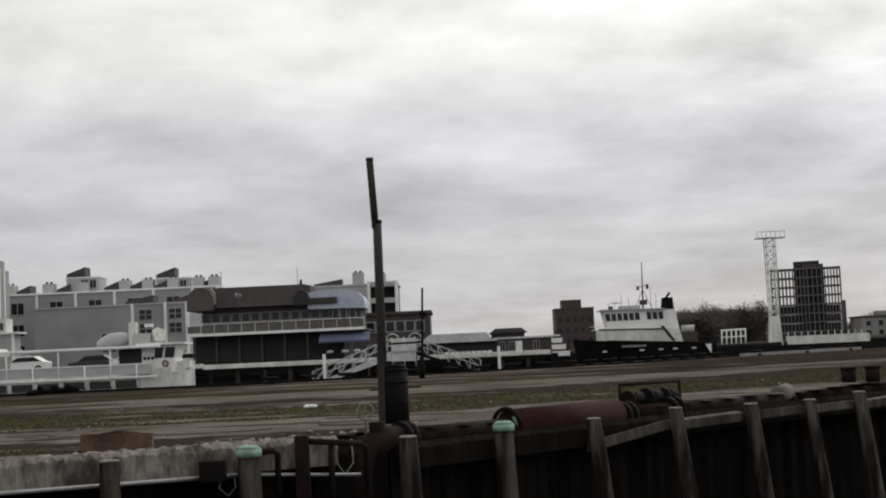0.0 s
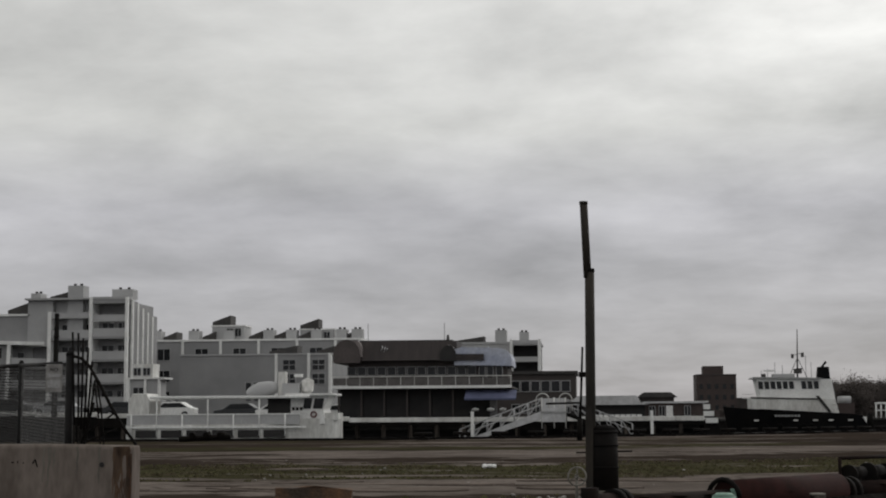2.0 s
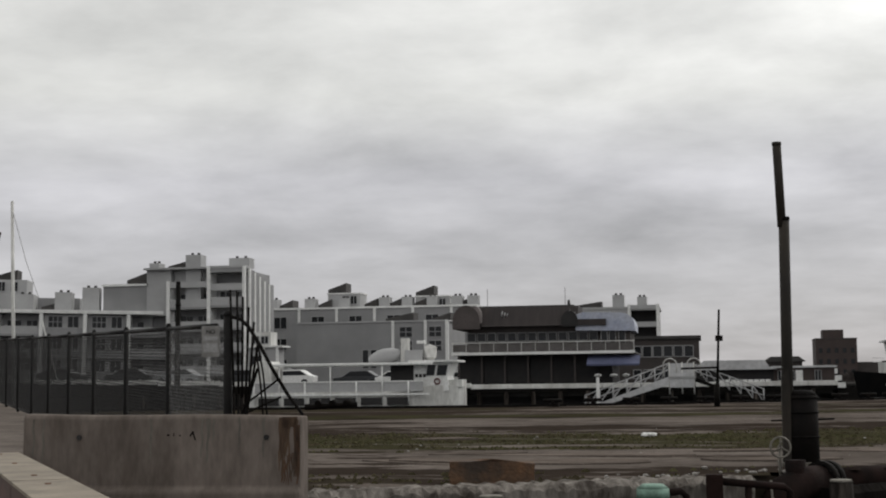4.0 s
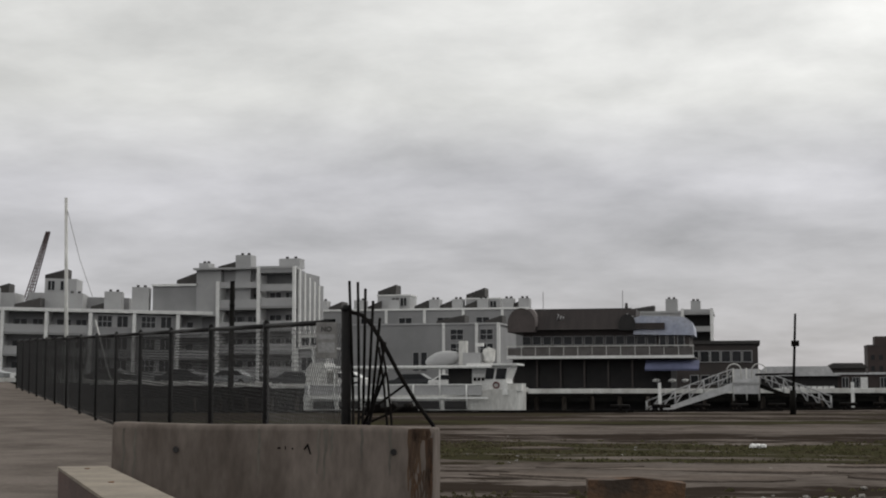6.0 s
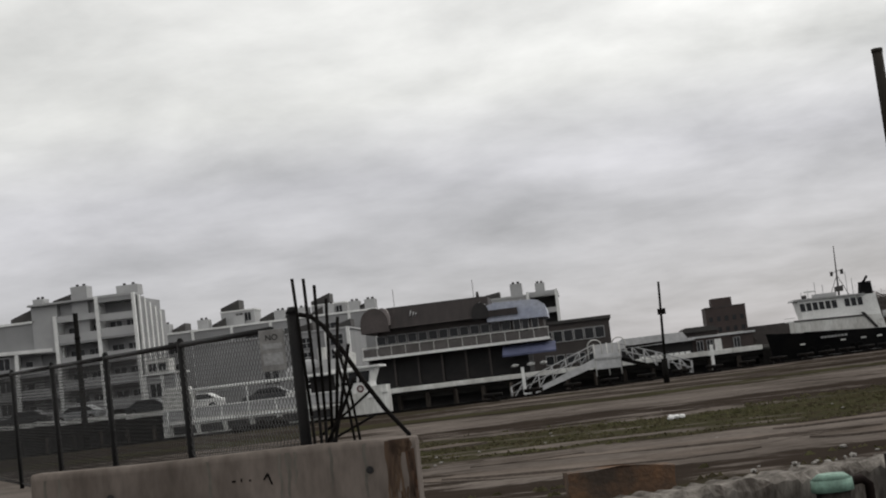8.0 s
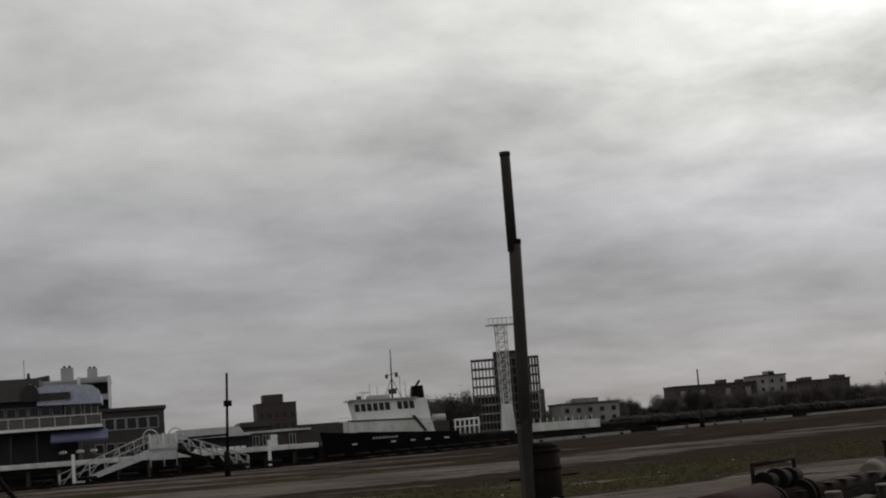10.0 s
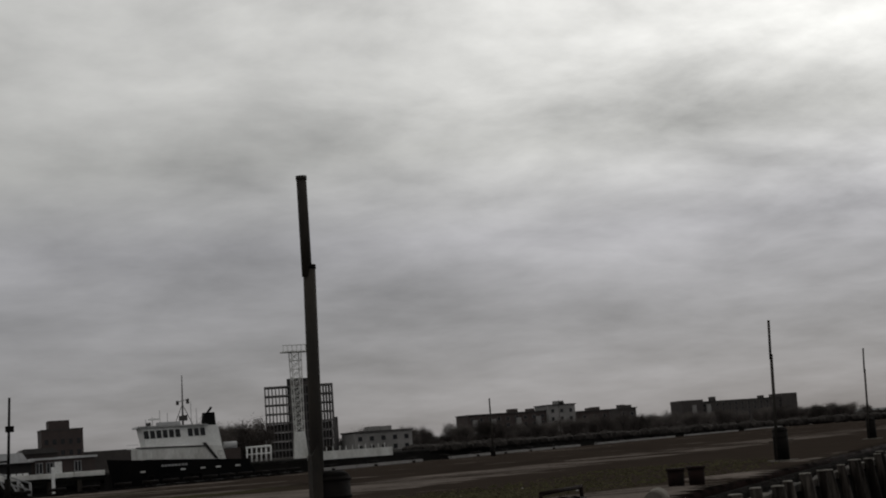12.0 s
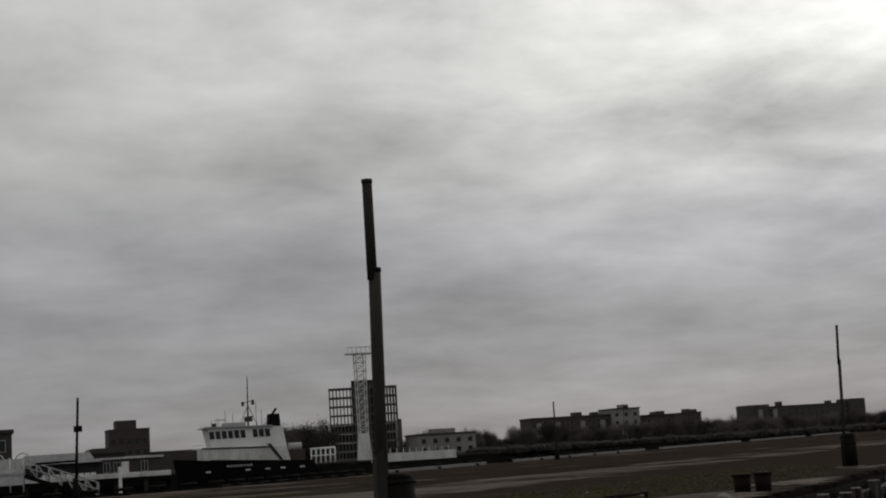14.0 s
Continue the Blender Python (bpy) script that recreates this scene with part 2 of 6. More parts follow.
PALEBAND = mat("pale_brown_roofing", (0.24, 0.21, 0.205), (0.17, 0.15, 0.148), 0.8, scale=0.7)
DULLRED = mat("dull_red_ring", (0.16, 0.05, 0.05), None, 0.7)
# near-black: the shade inside rooms, recesses and holes put into the colour
SHADEVOID = mat("interior_shade", (0.018, 0.017, 0.018), (0.028, 0.026, 0.026), 0.9, scale=0.8, bump=0)

GLASS = bpy.data.materials.new("window_glass")
GLASS.use_nodes = True
g = GLASS.node_tree.nodes["Principled BSDF"]
g.inputs["Base Color"].default_value, g.inputs["Roughness"].default_value = (0.012, 0.013, 0.015, 1), 0.12
g.inputs["Specular IOR Level"].default_value = 0.3

WATER = bpy.data.materials.new("harbour_water")
WATER.use_nodes = True
g = WATER.node_tree.nodes["Principled BSDF"]
g.inputs["Base Color"].default_value, g.inputs["Roughness"].default_value = (0.02, 0.028, 0.028, 1), 0.12
wv = WATER.node_tree.nodes.new("ShaderNodeTexNoise")
wv.inputs["Scale"].default_value, wv.inputs["Detail"].default_value = 1.4, 5
wg = WATER.node_tree.nodes.new("ShaderNodeNewGeometry")
wb = WATER.node_tree.nodes.new("ShaderNodeBump")
wb.inputs["Strength"].default_value, wb.inputs["Distance"].default_value = 0.5, 0.12
WATER.node_tree.links.new(wg.outputs["Position"], wv.inputs["Vector"])
WATER.node_tree.links.new(wv.outputs["Fac"], wb.inputs["Height"])
WATER.node_tree.links.new(wb.outputs[0], g.inputs["Normal"])


def deck_material():
    """Old deck concrete with moss, dirt and thin turf, mixed by the mesh's own turf value."""
    m = bpy.data.materials.new("overgrown_deck")
    m.use_nodes = True
    n, l = m.node_tree.nodes, m.node_tree.links
    p = n["Principled BSDF"]
    p.inputs["Roughness"].default_value, p.inputs["Specular IOR Level"].default_value = 1.0, 0.0
    at = n.new("ShaderNodeAttribute")
    at.attribute_name = "turf"
    geo = n.new("ShaderNodeNewGeometry")

    def nz(s, d, r=0.6):
        t = n.new("ShaderNodeTexNoise")
        t.inputs["Scale"].default_value, t.inputs["Detail"].default_value, t.inputs["Roughness"].default_value = s, d, r
        l.new(geo.outputs["Position"], t.inputs["Vector"])
        return t.outputs["Fac"]

    def mx(f, a, b, blend="MIX"):
        t = n.new("ShaderNodeMix")
        t.data_type, t.blend_type = "RGBA", blend
        for k, v in (("Factor", f), ("A", a), ("B", b)):
            if isinstance(v, tuple):
                t.inputs[k].default_value = (*v, 1)
            elif isinstance(v, float):
                t.inputs[k].default_value = v
            else:
                l.new(v, t.inputs[k])
        return t.outputs["Result"]

    def rng(v, a, b, c=0.0, d=1.0):
        t = n.new("ShaderNodeMapRange")
        t.inputs["From Min"].default_value, t.inputs["From Max"].default_value = a, b
        t.inputs["To Min"].default_value, t.inputs["To Max"].default_value = c, d
        l.new(v, t.inputs["Value"])
        return t.outputs[0]

    edge = n.new("ShaderNodeMath")
    edge.operation = "ADD"
    l.new(at.outputs["Fac"], edge.inputs[0])
    lay = n.new("ShaderNodeMapping")
    lay.inputs["Scale"].default_value = (0.45, 1.5, 1.0)
    l.new(geo.outputs["Position"], lay.inputs[0])
    torn = n.new("ShaderNodeTexNoise")
    torn.inputs["Scale"].default_value, torn.inputs["Detail"].default_value, torn.inputs["Roughness"].default_value = 0.8, 8, 0.72
    l.new(lay.outputs[0], torn.inputs["Vector"])
    l.new(rng(torn.outputs["Fac"], 0.25, 0.75, -0.42, 0.42), edge.inputs[1])
    crack = n.new("ShaderNodeTexVoronoi")
    crack.feature = "DISTANCE_TO_EDGE"
    crack.inputs["Scale"].default_value = 0.55
    l.new(lay.outputs[0], crack.inputs["Vector"])
    gr = n.new("ShaderNodeAttribute")
    gr.attribute_name = "green"
    lush = n.new("ShaderNodeMath")
    lush.operation = "ADD"
    l.new(gr.outputs["Fac"], lush.inputs[0])
    l.new(rng(nz(0.5, 5), 0.2, 0.8, -0.45, 0.45), lush.inputs[1])
    conc = mx(rng(nz(0.30, 5), 0.35, 0.65), (0.172, 0.148, 0.133), (0.094, 0.080, 0.071))
    conc = mx(rng(nz(5.0, 4), 0.48, 0.75, 0, 0.6), conc, (0.048, 0.040, 0.034))
    conc = mx(rng(crack.outputs["Distance"], 0.0, 0.02, 0.55, 0.0), conc, (0.030, 0.025, 0.021))
    turf = mx(rng(lush.outputs[0], 0.3, 0.7), (0.038, 0.030, 0.025), (0.047, 0.045, 0.025))
    turf = mx(rng(torn.outputs["Fac"], 0.45, 0.7, 0, 0.6), turf, (0.025, 0.020, 0.016))
    col = mx(rng(edge.outputs[0], 0.37, 0.47), conc, turf)
    l.new(col, p.inputs["Base Color"])
    b = n.new("ShaderNodeBump")
    b.inputs["Strength"].default_value, b.inputs["Distance"].default_value = 0.6, 0.05
    l.new(nz(9.0, 6, 0.7), b.inputs["Height"])
    l.new(b.outputs[0], p.inputs["Normal"])
    return m


DECK = deck_material()


# ---- building helpers ----
def box(bm, x0, x1, y0, y1, z0, z1):
    v = [bm.verts.new((x, y, z)) for z in (z0, z1) for y in (y0, y1) for x in (x0, x1)]
    for a in ((0, 2, 3, 1), (4, 5, 7, 6), (0, 1, 5, 4), (2, 6, 7, 3), (0, 4, 6, 2), (1, 3, 7, 5)):
        bm.faces.new([v[i] for i in a])
    return bm


def rod(bm, p, q, r, r2=None, n=8, caps=True):
    """A round bar from p to q, tapering from r to r2."""
    p, q = Vector(p), Vector(q)
    r2 = r if r2 is None else r2
    d = (q - p).normalized()
    a = d.orthogonal().normalized()
    b = d.cross(a)
    ring = [[bm.verts.new(c + (a * math.cos(2 * math.pi * i / n) + b * math.sin(2 * math.pi * i / n)) * s) for i in range(n)] for c, s in ((p, r), (q, r2))]
    for i in range(n):
        f = bm.faces.new((ring[0][i], ring[0][(i + 1) % n], ring[1][(i + 1) % n], ring[1][i]))
        f.smooth = n > 5
    if caps:
        bm.faces.new(ring[0][::-1])
        bm.faces.new(ring[1])
    return bm


def prism(bm, outline, y0, y1):
    """An outline of (x, z), pushed from y0 to y1."""
    a = [bm.verts.new((x, y0, z)) for x, z in outline]
    b = [bm.verts.new((x, y1, z)) for x, z in outline]
    k = len(outline)
    bm.faces.new(a)
    bm.faces.new(b[::-1])
    for i in range(k):
        bm.faces.new((a[i], b[i], b[(i + 1) % k], a[(i + 1) % k]))
    return bm


def slab(bm, outline, z0, z1):
    """An outline of (x, y), from z0 to z1."""
    a = [bm.verts.new((x, y, z0)) for x, y in outline]
    b = [bm.verts.new((x, y, z1)) for x, y in outline]
    k = len(outline)
    bm.faces.new(a[::-1])
    bm.faces.new(b)
    for i in range(k):
        bm.faces.new((a[i], a[(i + 1) % k], b[(i + 1) % k], b[i]))
    return bm


def tube(bm, pts, r, n=8, closed=False):
    """One bent round bar through the points."""
    pts = [Vector(p) for p in pts]
    k = len(pts)
    rings, side = [], None
    for i, p in enumerate(pts):
        d = (pts[(i + 1) % k] - pts[i - 1]) if closed or 0 < i < k - 1 else (pts[1] - pts[0] if i == 0 else pts[-1] - pts[-2])
        d.normalize()
        side = d.orthogonal() if side is None else side - d * side.dot(d)
        side.normalize()
        b = d.cross(side)
        rings.append([bm.verts.new(p + (side * math.cos(6.28319 * j / n) + b * math.sin(6.28319 * j / n)) * r) for j in range(n)])
    for i in range(k if closed else k - 1):
        a, c = rings[i], rings[(i + 1) % k]
        for j in range(n):
            bm.faces.new((a[j], a[(j + 1) % n], c[(j + 1) % n], c[j])).smooth = True
    if not closed:
        bm.faces.new(rings[0][::-1]), bm.faces.new(rings[-1])
    return bm


def ring(bm, c, r, t, axis=1, n=20):
    """A torus round c; axis 0, 1 or 2."""
    c = Vector(c)
    o = [Vector(v) for v in ((1, 0, 0), (0, 1, 0), (0, 0, 1))]
    o.pop(axis)
    return tube(bm, [c + (o[0] * math.cos(2 * math.pi * i / n) + o[1] * math.sin(2 * math.pi * i / n)) * r for i in range(n)], t, 8, True)


def mesh_of(name, bm, material):
    bmesh.ops.recalc_face_normals(bm, faces=bm.faces)
    me = bpy.data.meshes.new(name)
    bm.to_mesh(me)
    bm.free()
    me.materials.append(material)
    return me


def part(name, bm, material, parent, label="", at=(0, 0, 0), bevel=0.0):
    """One mesh object under a thing or a part, in its own frame. bm may be a mesh that is shared."""
    me = bm if isinstance(bm, bpy.types.Mesh) else mesh_of(name, bm, material)
    ob = new(name, me)
    ob.parent = parent
    ob.location = at
    if bevel:
        mod = ob.modifiers.new("worn_edge", "BEVEL")
        mod.width, mod.segments, mod.limit_method = bevel, 2, "ANGLE"
    return tagged(ob, label) if label else ob


def thing(name, label, category, m=None, group="", kind=""):
    ob = new(name)
    ob.empty_display_size = 0.2
    if m is not None:
        ob.matrix_world = m
    return tagged(ob, label, category, group, kind)


def solo(name, bm, material, label, category, m=None, group="", kind="", bevel=0.0):
    """A thing that is one mesh."""
    ob = new(name, bm if isinstance(bm, bpy.types.Mesh) else mesh_of(name, bm, material))
    if m is not None:
        ob.matrix_world = m
    if bevel:
        mod = ob.modifiers.new("worn_edge", "BEVEL")
        mod.width, mod.segments, mod.limit_method = bevel, 2, "ANGLE"
    return tagged(ob, label, category, group, kind)


B = bmesh.new
SHARED = {}


def window(parent, x, z, w, h, y=0.0, bars=1, frame_mat=None, rows=0):
    """A window in a wall that faces -y: its frame stands out, its pane sits back in it."""
    frame_mat = frame_mat or LIGHTGREY
    key = (round(w, 2), round(h, 2), bars, rows, frame_mat.name)
    if key not in SHARED:
        t = min(0.06, w * 0.08)
        b = B()
        v = {}
        for d, yy in enumerate((-0.09, 0.02)):
            for s, e in enumerate((0.0, t)):
                v[d, s] = [b.verts.new((px, yy, pz)) for px, pz in ((-w / 2 - e, -e), (w / 2 + e, -e), (w / 2 + e, h + e), (-w / 2 - e, h + e))]
        for i in range(4):
            k = (i + 1) % 4
            for p, q in (((0, 1), (0, 0)), ((0, 0), (1, 0)), ((1, 0), (1, 1)), ((1, 1), (0, 1))):
                b.faces.new((v[p][i], v[p][k], v[q][k], v[q][i]))
        bmesh.ops.recalc_face_normals(b, faces=b.faces)
        strips = [mesh_of("glazing_bar", box(B(), u - t / 2, u + t / 2, -0.08, 0.0, 0, h), frame_mat) for u in [-w / 2 + w * (i + 1) / (bars + 1) for i in range(bars)]]
        strips += [mesh_of("glazing_bar", box(B(), -w / 2, w / 2, -0.075, 0.0, u - t / 2, u + t / 2), frame_mat) for u in [h * (i + 1) / (rows + 1) for i in range(rows)]]
        SHARED[key] = (mesh_of("window", b, frame_mat), mesh_of("pane", box(B(), -w / 2, w / 2, -0.045, -0.02, 0, h), GLASS), strips)
    o = part("window", SHARED[key][0], None, parent, at=(x, y, z))
    part("pane", SHARED[key][1], None, o)
    for me in SHARED[key][2]:
        part("glazing_bar", me, None, o)
    return o


def sheet(name, bm, material, label, category):
    return solo(name, bm, material, label, category, kind="structure")


# ---- ground, water, pier ----
sheet("water", slab(B(), [(-2500, -1500), (2500, -1500), (2500, 3500), (-2500, 3500)], -3.4, -3.0), WATER, "dark still harbour water round the old pier", "water")

U = Vector((0.665, 0.747, 0))          # along the pier's long edge
N = Vector((0.747, -0.665, 0))         # out from that edge, over the slip
E0 = Vector((0.25, 21.75, 0))          # the corner by the first pole


def along(s, out=0.0, z=0.0):
    v = E0 + U * s + N * out
    return (v.x, v.y, z)


PIER = [(-9.2, 16.55), (0.1, 21.9), along(330, -0.28)[:2], along(330, -40)[:2], along(57, -40)[:2], (-8, 77.5), (-60, 73), (-60, 56), (-29.5, 56.5)]
pier = sheet("pier", slab(B(), [(-8.9, 17.0), (0.0, 22.15), along(330, -0.42)[:2], along(330, -40)[:2], along(57, -40)[:2], (-8, 77.5), (-60, 73), (-60, 57), (-29.3, 56.8)], -1.0, -0.06), LANDMAT, "old concrete pier deck edged by tarred timber piles", "pier")


def inside(x, y, poly):
    hit = False
    for i in range(len(poly)):
        (ax, ay), (bx, by) = poly[i - 1], poly[i]
        if (ay > y) != (by > y) and x < (bx - ax) * (y - ay) / (by - ay) + ax:
            hit = not hit
    return hit


# strips across the deck: how far in, how overgrown, how green
STRIPS = ((14, 0.72, 0.2), (20.5, 0.80, 0.35), (22.6, 0.85, 0.1), (23.8, 0.25, 0.0), (27.6, 0.18, 0.0), (29.2, 0.80, 0.5), (32, 0.95, 0.95), (36, 0.90, 0.8), (38.5, 0.85, 0.1),
          (42.2, 0.75, 0.0), (43.6, 0.12, 0.0), (51.5, 0.10, 0.0), (53.5, 0.80, 0.5), (58, 0.85, 0.7), (60, 0.35, 0.3), (61.5, 0.75, 0.3), (66, 0.80, 0.2), (67.5, 0.30, 0.2),
          (69.5, 0.72, 0.5), (77, 0.70, 0.3), (82, 0.35, 0.2), (92, 0.65, 0.3), (108, 0.40, 0.1), (125, 0.62, 0.2), (150, 0.45, 0.1), (400, 0.5, 0.1))


def strip_at(x, y):
    """The deck's strips run across its mouth, then bend and follow its long edge."""
    return y - 2.85 * math.log1p(math.exp(min(60, (x - 2) / 3.0))) + 1.6 * noise.noise((x * 0.09, y * 0.05, 2.0)) + 0.7 * noise.noise((x * 0.35, y * 0.3, 5.0))


def between(w, k):
    for a, b in zip(STRIPS, STRIPS[1:]):
        if w < b[0]:
            f = max(0.0, (w - a[0]) / (b[0] - a[0]))
            return a[k] + (b[k] - a[k]) * f
    return STRIPS[-1][k]


def turf_at(x, y):
    """How overgrown the deck is: long uneven strips with gaps."""
    over = 0.30 * min(1.0, max(0.0, (-9.0 - x) / 4.0)) * (1.0 if y > 24 else 0.4) + 0.26 * min(1.0, max(0.0, (x - 5.0) / 9.0))
    return between(strip_at(x, y), 1) * 0.62 + 0.07 + over + 0.44 * noise.noise((x * 0.09, y * 0.33, 9.0)) + 0.30 * noise.noise((x * 0.25, y * 0.9, 6.0)) + 0.12 * noise.noise((x * 0.8, y * 1.3, 1.0))


def deck_mesh():
    """The deck's worn top, a fine grid near the slip and a coarse one far off, with gentle dips."""
    verts, faces, turf, green = [], [], [], []
    rows, y = [], 16.6
    while y < 300:
        rows.append(y)
        y += 0.28 + max(0, y - 26) * 0.014
    for j in range(len(rows) - 1):
        y0, y1 = rows[j], rows[j + 1]
        step = 0.6 + max(0, y0 - 26) * 0.02
        x = -58.0
        while x < 230:
            if inside(x + step / 2, (y0 + y1) / 2, PIER):
                base = len(verts)
                for px, py in ((x, y0), (x + step, y0), (x + step, y1), (x, y1)):
                    tv = turf_at(px, py)
                    sunk = -0.03 * min(1.0, max(0.0, (tv - 0.3) * 5)) * min(1.0, 40 / py)
                    verts.append((px, py, min(1.0, 40 / py) ** 2 * 0.035 * noise.noise((px * 0.25, py * 0.25, 0)) + 0.012 * noise.noise((px * 1.4, py * 1.4, 3)) + sunk))
                    turf.append(tv)
                    green.append(between(strip_at(px, py), 2) * (1 - 0.75 * min(1.0, max(0.0, (px - 5.0) / 9.0))))
                faces.append((base, base + 1, base + 2, base + 3))
            x += step
    me = bpy.data.meshes.new("deck_top")
    me.from_pydata(verts, [], faces)
    a = me.attributes.new("turf", "FLOAT", "POINT")
    a.data.foreach_set("value", turf)
    a = me.attributes.new("green", "FLOAT", "POINT")
    a.data.foreach_set("value", green)
    me.materials.append(DECK)
    return me


part("deck_top", deck_mesh(), None, pier, "cracked concrete with strips of brown and green turf")


def grass():
    rnd = random.Random(4)
    b = B()
    made = 0
    while made < 3500:
        x, y = rnd.uniform(-22, 22), 17 + 36 * rnd.random() ** 1.3
        if not inside(x, y, PIER) or turf_at(x, y) < 0.48 + 0.14 * noise.noise((x * 0.8, y * 0.8, 4)) or between(strip_at(x, y), 2) < 0.35 * rnd.random() + 0.1:
            continue
        made += 1
        s = rnd.uniform(0.008, 0.022)
        for k in range(3):
            a = rnd.uniform(0, 6.28)
            dx, dy = math.cos(a), math.sin(a)
            w = rnd.uniform(0.03, 0.08)
            o = rnd.uniform(-0.12, 0.12)
            v = [bm_v for bm_v in (b.verts.new((x + o - dy * w, y + o + dx * w, -0.03)), b.verts.new((x + o + dy * w, y + o - dx * w, -0.03)), b.verts.new((x + o + dx * s * 0.7, y + o + dy * s * 0.7, s)))]
            b.faces.new(v)
    me = bpy.data.meshes.new("grass")
    b.to_mesh(me)
    b.free()
    me.materials.append(GRASSMAT)
    return me


solo("grass", grass(), None, "thin dull green and brown grass on the deck", "grass", kind="stuff")

# the walkway on which the camera goes, its long timber kerb, and the bank behind it
K0, K1 = Vector((-8.42, 16.75, 0)), Vector((12.0, -19.0, 0))
FD = Vector((-0.512, 0.859, 0))        # along the fence
F0 = Vector((-6.16, 17.45, 0))
RISE = 0.026                           # the walkway climbs gently beyond the barrier


def rise(s):
    return RISE * max(0.0, s)


sheet("walkway", slab(B(), [(-8.07, 16.95), (12.45, -19.0), (-80, -40), (-80, -21), (-9.3, 16.9)], -3.4, 0.0), WALKMAT, "worn pale grey paved walkway beside the slip", "walkway")
ramp_b = B()
fs = Vector((FD.y, -FD.x, 0))
rows_r = []
for k in range(13):
    sd = -1.2 + k * 5.0
    a_, c_ = F0 + FD * sd + fs * 0.35, F0 + FD * sd - fs * 60
    rows_r.append([ramp_b.verts.new(Vector((p_.x, p_.y, z_))) for p_, z_ in ((a_, -1.2), (a_, rise(sd)), (c_, rise(sd)), (c_, -1.2))])
for p_, q_ in zip(rows_r, rows_r[1:]):
    for i in range(4):
        ramp_b.faces.new((p_[i], p_[(i + 1) % 4], q_[(i + 1) % 4], q_[i]))
ramp_b.faces.new(rows_r[0]), ramp_b.faces.new(rows_r[-1][::-1])
ramp_way = sheet("walkway_ramp", ramp_b, WALKMAT, "worn pale paved walkway climbing gently beside the fence", "walkway")
for k in range(26):
    sd = 0.5 + k * 2.1
    b = B()
    a_, c_ = F0 + FD * sd - fs * 0.6, F0 + FD * sd - fs * 14
    rod(b, (a_.x, a_.y, rise(sd) - 0.022), (c_.x, c_.y, rise(sd) - 0.022), 0.03, n=4)
    part("joint_strip", b, CONCRETE, ramp_way)

# ---- the slip's edge: cap, piles, wales, pipe ----
def rough_cap(p, q, wide, top, low, name, label, m=None):
    """A broken-edged concrete cap from p to q."""
    rnd = random.Random(name)
    p, q = Vector(p), Vector(q)
    d = (q - p).normalized()
    s = Vector((d.y, -d.x, 0))
    n = int((q - p).length / 0.06)
    b = B()
    last = None
    for i in range(n + 1):
        c = p + d * (q - p).length * i / n
        amp = 0.040 if m is None else 0.015
        j = [rnd.uniform(-amp, amp) for _ in range(4)]
        sec = [b.verts.new(c + s * (wide / 2 + 0.02 * j[0]) + Vector((0, 0, low))),
               b.verts.new(c + s * (wide / 2 + 0.4 * j[0]) + Vector((0, 0, top - 0.08 + j[0]))),
               b.verts.new(c + s * (wide / 2 - 0.10 + j[1]) + Vector((0, 0, top + j[1] * 0.6))),
               b.verts.new(c - s * (wide / 2 - 0.06) + Vector((0, 0, top + j[2] * 0.6))),
               b.verts.new(c - s * wide / 2 + Vector((0, 0, low)))]
        if last:
            for k in range(4):
                b.faces.new((last[k], sec[k], sec[k + 1], last[k + 1]))
        else:
            b.faces.new(sec[::-1])
        last = sec
    b.faces.new(last)
    return solo(name, b, m or CAP, label, "kerb", kind="structure")


rough_cap((-9.4, 16.35, 0), (-0.75, 21.1, 0), 0.55, 0.0, -0.42, "edge_cap", "broken rough concrete edge of the pier deck")
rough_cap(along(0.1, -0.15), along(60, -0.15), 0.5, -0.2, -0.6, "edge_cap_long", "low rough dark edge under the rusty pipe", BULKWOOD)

bulk = thing("bulkhead", "tarred black timber bulkhead below the pier edge", "bulkhead", kind="structure")
for p, q in (((-9.4, 16.45, 0), (0.3, 21.8, 0)), (along(0, -0.25), along(160, -0.25))):
    p, q = Vector(p), Vector(q)
    d = (q - p).normalized()
    s = Vector((d.y, -d.x, 0))
    count = min(140, int((q - p).length / 0.3))
    b = B()
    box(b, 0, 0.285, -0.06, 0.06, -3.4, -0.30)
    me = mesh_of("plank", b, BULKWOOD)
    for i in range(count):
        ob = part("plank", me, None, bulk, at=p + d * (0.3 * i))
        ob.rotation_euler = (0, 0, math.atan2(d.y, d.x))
    if (q - p).length > count * 0.3 + 1:
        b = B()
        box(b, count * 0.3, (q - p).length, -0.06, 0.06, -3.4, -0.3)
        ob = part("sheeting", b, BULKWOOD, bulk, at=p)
        ob.rotation_euler = (0, 0, math.atan2(d.y, d.x))


